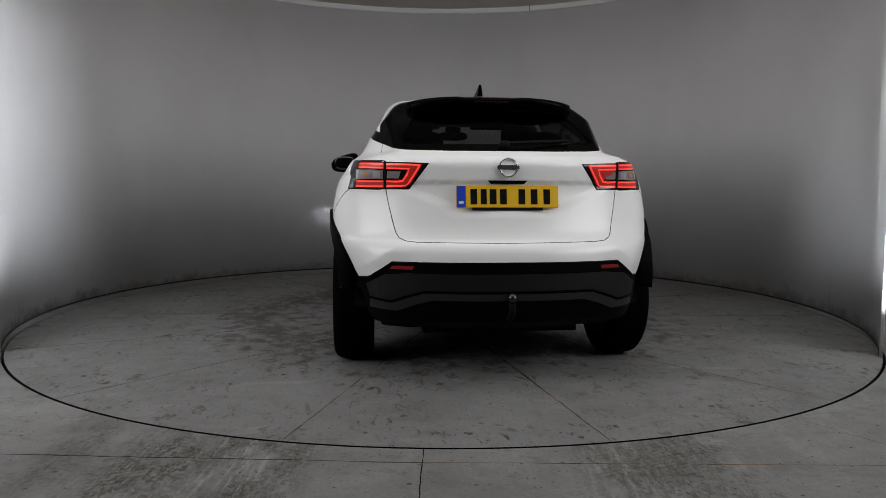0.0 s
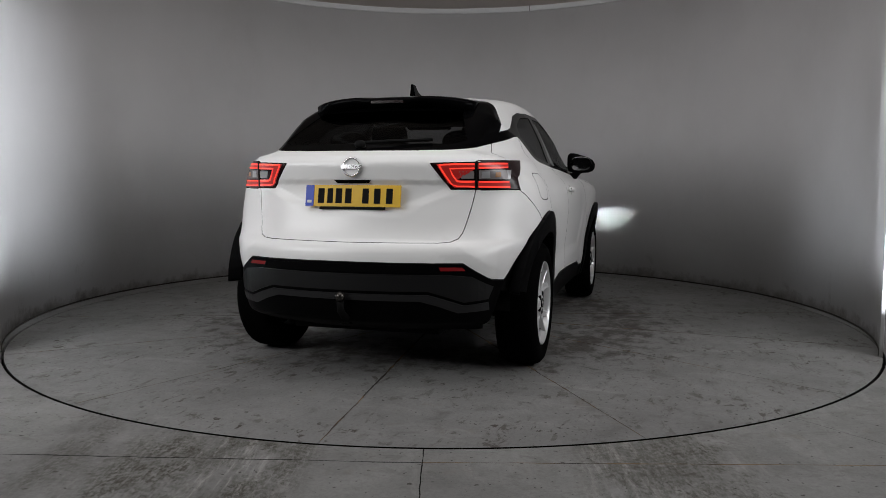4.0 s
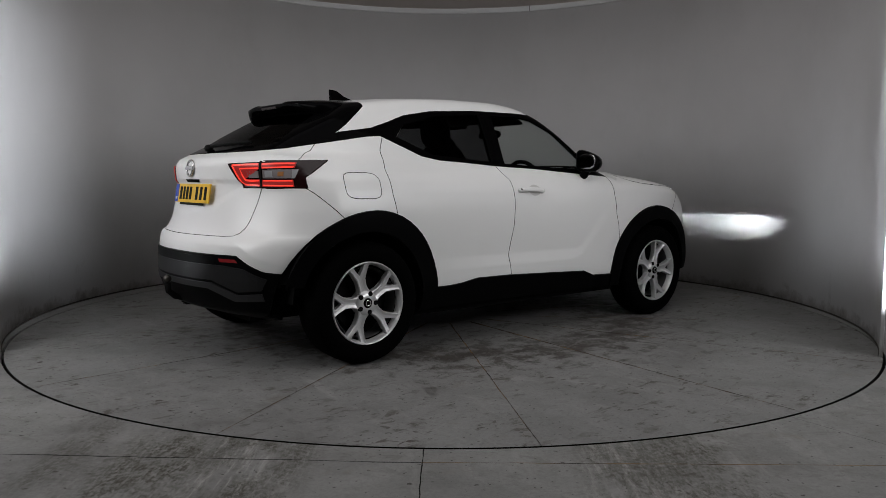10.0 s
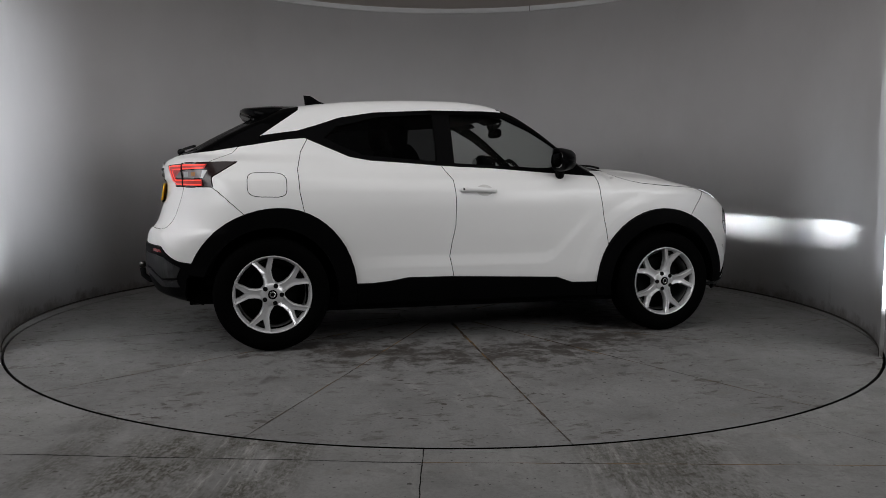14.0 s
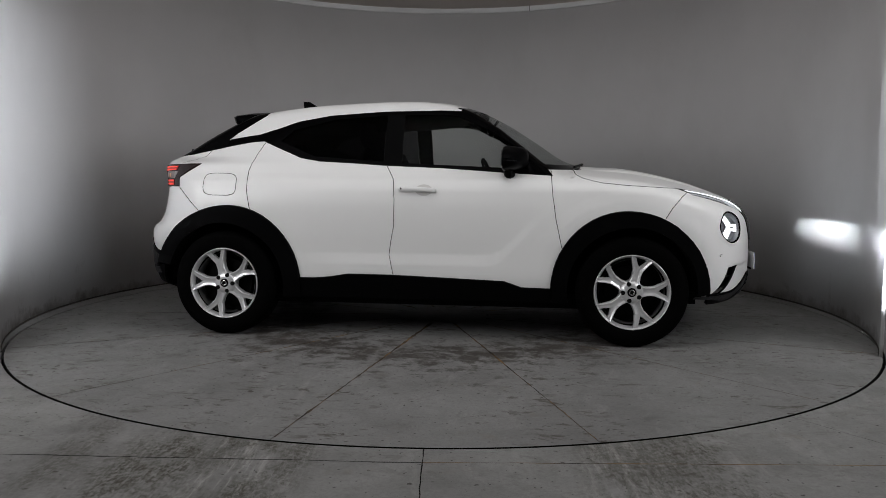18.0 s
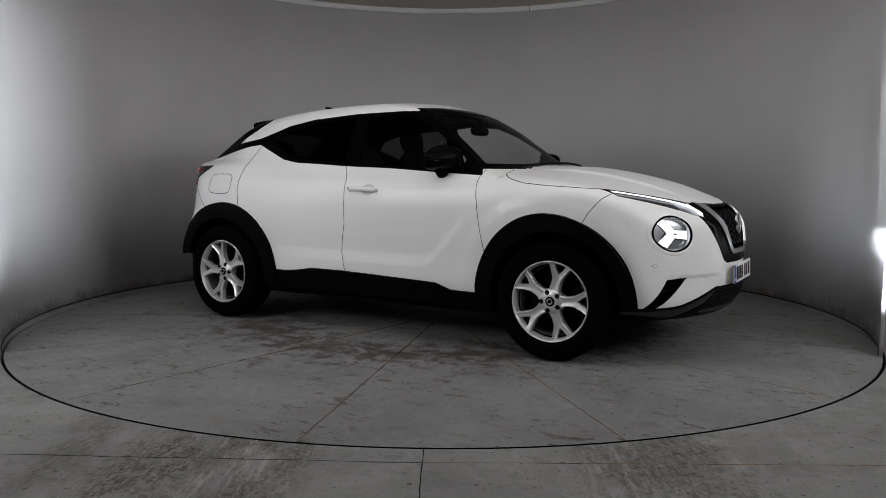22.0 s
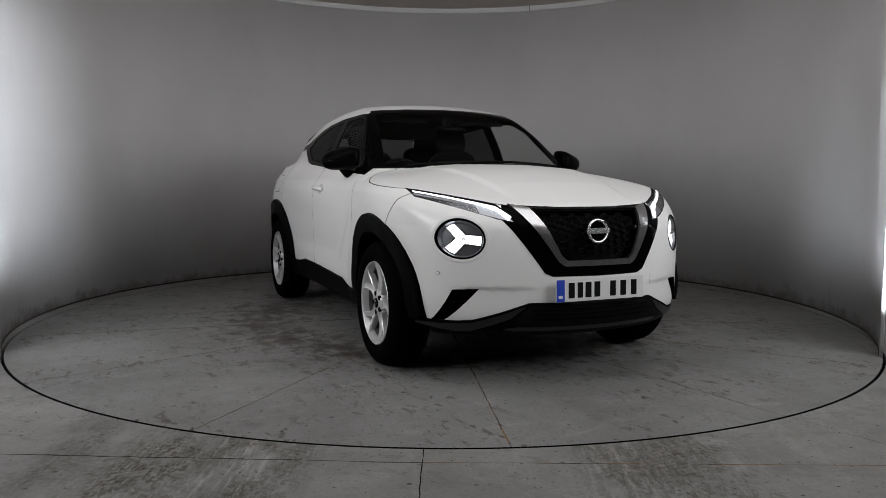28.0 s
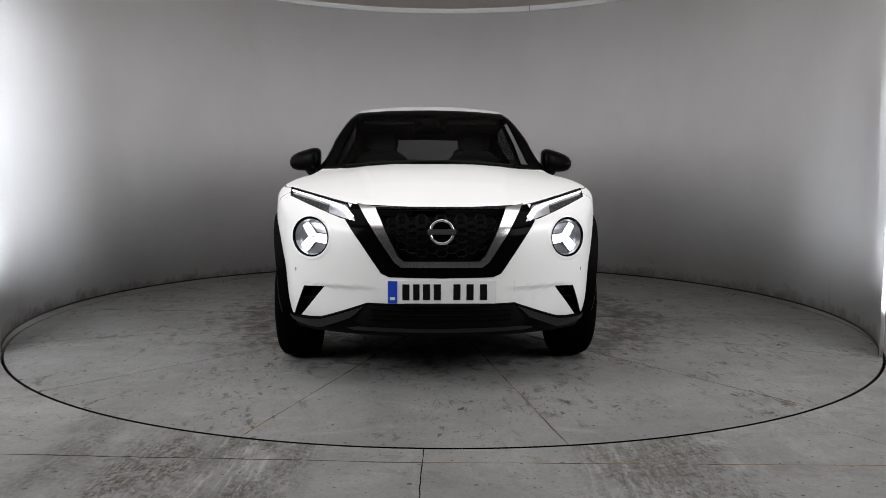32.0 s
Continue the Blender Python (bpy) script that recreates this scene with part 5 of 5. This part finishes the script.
tow = part("tow_bar", tube([(-1.9, 0, 0.33), (-2.02, 0, 0.335), (-2.08, 0, 0.35), (-2.12, 0, 0.385), (-2.125, 0, 0.43)], 0.018, 12), INNER, car, "black swan-neck tow bar", smooth=True)
ball = blob(0.025, 0.025, 0.025, 2.0)
ball.transform(Matrix.Translation((-2.125, 0, 0.455)))
part("tow_ball", ball, STEEL, tow, "worn steel ball", smooth=True)
part("socket", box(0.1, 0.07, 0.06, (-1.98, 0.02, 0.325), 0.01), INNER, tow)

# roof spoiler, brake light, aerial, wiper
wing = bmesh.new()
rows = []
for i in range(21):
    y = -0.475 + 0.95 * i / 20
    a = abs(y) / 0.475
    lip = -1.475 + 0.1 * a ** 4
    notch = 0.008 if abs(y) < 0.17 else 0.0
    root = float(top_height(np.array([-1.12]), np.array([y]))[0]) + 0.003
    tip_z = 1.497 - 0.03 * a ** 3 - notch
    root -= 0.03 * a ** 6
    thick = 0.025 * a ** 3
    rows.append([wing.verts.new(c) for c in ((-1.1, y, root), (-1.28, y, (root + tip_z) / 2 + 0.008), (lip + 0.02, y, tip_z), (lip, y, tip_z - 0.012), (lip + 0.01, y, tip_z - 0.032 - thick), (-1.33, y * 0.97, tip_z - 0.075 - thick), (-1.12, y * 0.95, root - 0.05 - thick))])
for p, q in zip(rows, rows[1:]):
    for j in range(6):
        wing.faces.new((p[j], q[j], q[j + 1], p[j + 1]))
wing.faces.new(rows[0])
wing.faces.new(rows[-1][::-1])
bmesh.ops.recalc_face_normals(wing, faces=wing.faces)
spoiler = part("roof_spoiler", wing, PIANO, car, "gloss black roof spoiler", smooth=True)
part("high_brake_light", box(0.012, 0.2, 0.018, (-1.468, 0, 1.468), 0.004), SMOKE, spoiler, "red high-level brake light")
fin = bmesh.new()
prof = [(-1.04, 0.07), (-0.99, 0.066), (-0.93, 0.03), (-0.86, 0.006), (-1.03, 0.0)]
base = 1.55
lo = [fin.verts.new((x, -0.018 if z < 0.03 else -0.006, base - 0.005 + z)) for x, z in prof]
hi = [fin.verts.new((x, 0.018 if z < 0.03 else 0.006, base - 0.005 + z)) for x, z in prof]
fin.faces.new(lo)
fin.faces.new(hi[::-1])
for i in range(5):
    j = (i + 1) % 5
    fin.faces.new((lo[i], hi[i], hi[j], lo[j]))
bmesh.ops.recalc_face_normals(fin, faces=fin.faces)
part("aerial_fin", fin, PIANO, car, "black shark-fin aerial")
wiper = part("rear_wiper", tube([end_point(0.0, 1.205, -1) + Vector((-0.03, 0, 0.012)), end_point(-0.15, 1.212, -1) + Vector((-0.022, 0, 0.014)), end_point(-0.36, 1.225, -1) + Vector((-0.012, 0, 0.012))], 0.009, 8), INK, car, "black rear wiper")
knob = blob(0.025, 0.03, 0.022, 2.2)
knob.transform(Matrix.Translation(end_point(0.0, 1.2, -1) + Vector((-0.02, 0, 0.01))))
part("pivot", knob, INK, wiper, smooth=True)
for y0, y1 in ((-0.55, 0.02), (0.0, 0.5)):
    pts = []
    for k in range(8):
        y = y0 + (y1 - y0) * k / 7
        x = 1.0 - 0.25 * y * y
        pts.append((x + 0.04, y, float(top_height(np.array([x + 0.04]), np.array([y]))[0]) + 0.014))
    part("front_wiper", tube(pts, 0.008, 6), INK, car, "black front wiper")

part("rain_sensor", box(0.05, 0.12, 0.05, (0.36, 0, 1.43), 0.01), INNER, car, "black sensor box behind the windscreen")

# underbody and cabin
part("underbody", box(2.2, 1.5, 0.12, (0, 0, 0.27), 0.03), INNER, car, "dark underbody")
part("underbody", box(0.7, 0.9, 0.14, (-1.5, 0, 0.3), 0.04), INNER, car)
part("underbody", box(0.75, 0.9, 0.14, (1.45, 0, 0.28), 0.04), INNER, car)
silencer = part("silencer", blob(0.12, 0.3, 0.07), INNER, car, smooth=True)
silencer.matrix_basis = pose(-1.75, 0.25, 0.33)
part("cabin_floor", box(2.6, 1.4, 0.06, (-0.4, 0, 0.42), 0.02), TRIM_IN, car, "dark cabin floor")
part("luggage_cover", box(0.7, 1.05, 0.03, (-1.45, 0, 1.06), 0.01), TRIM_IN, car, "dark parcel shelf")
lining = blob(0.72, 0.56, 0.05, 4.0)
lining.transform(pose(-0.5, 0, 1.455, 0, -2, 0))
part("headliner", lining, TRIM_IN, car, "dark roof lining", smooth=True)
for y in (-0.3, 0.3):
    part("sun_visor", box(0.1, 0.36, 0.02, (0.22, y, 1.45), 0.008, turn=Matrix.Rotation(radians(22), 3, "Y")), TRIM_IN, car, "dark sun visor folded up")
dash = part("dashboard", blob(0.26, 0.66, 0.13, 3.2), TRIM_IN, car, "dark dashboard", smooth=True)
dash.matrix_basis = pose(0.78, 0, 0.98)
for y in (-0.37, 0.37):
    seat = part("front_seat", blob(0.26, 0.25, 0.1, 3.0), TRIM_IN, car, "dark cloth front seat", smooth=True)
    seat.matrix_basis = pose(-0.02, y, 0.62)
    rest = blob(0.085, 0.25, 0.34, 3.0)
    rest.transform(pose(-0.32, 0, 0.32, 0, -14, 0))
    part("backrest", rest, TRIM_IN, seat, smooth=True)
    head = blob(0.055, 0.13, 0.1, 2.8)
    head.transform(pose(-0.43, 0, 0.72, 0, -10, 0))
    part("headrest", head, TRIM_IN, seat, smooth=True)
bench = part("rear_bench", blob(0.26, 0.62, 0.1, 3.2), TRIM_IN, car, "dark cloth rear bench", smooth=True)
bench.matrix_basis = pose(-0.75, 0, 0.62)
rest = blob(0.08, 0.6, 0.3, 3.2)
rest.transform(pose(-0.32, 0, 0.3, 0, -18, 0))
part("backrest", rest, TRIM_IN, bench, smooth=True)
for y in (-0.36, 0.36):
    head = blob(0.05, 0.12, 0.08, 2.8)
    head.transform(pose(-0.43, y, 0.62, 0, -14, 0))
    part("headrest", head, TRIM_IN, bench, smooth=True)
wheel_rim = bmesh.new()
pts = [(0, 0.18 * math.cos(2 * math.pi * i / 28), 0.18 * math.sin(2 * math.pi * i / 28)) for i in range(29)]
tube(pts, 0.015, 8, wheel_rim)
wheel_rim = merge(wheel_rim, blob(0.03, 0.07, 0.05))
wheel_rim = box(0.02, 0.34, 0.035, (0, 0, 0), 0.006, wheel_rim)
steer = part("steering_wheel", wheel_rim, TRIM_IN, car, "dark steering wheel", smooth=True)
steer.matrix_basis = pose(0.42, -0.37, 1.0, 0, -22, 0)
inside = part("inside_mirror", blob(0.025, 0.12, 0.035, 3.0), PIANO, car, "inside mirror", smooth=True)
inside.matrix_basis = pose(0.38, 0, 1.38)
part("stem", tube([(0.0, 0, 0.02), (0.05, 0, 0.08)], 0.01, 8), INNER, inside)


def motions():
    """The turntable and the car on it turn clockwise, and slow down at the end."""
    turns = [(0, 96.19), (3, 79.1), (6, 62.0), (9, 44.85), (13, 21.7), (17, -1.75), (20, -19.4), (23, -37.05), (28, -66.1), (30.5, -80.75), (31, -83.6), (31.5, -85.8), (32, -87.34)]
    rows, car_rows = [], []
    for t, a in turns:
        c, s = math.cos(radians(a)), math.sin(radians(a))
        rows.append((t, pose(0, 0, 0, 0, 0, a)))
        car_rows.append((t, pose(c * CAR_AT[0] - s * CAR_AT[1], s * CAR_AT[0] + c * CAR_AT[1], 0, 0, 0, a)))
    walk(turntable, rows)
    walk(car, car_rows)


motions()
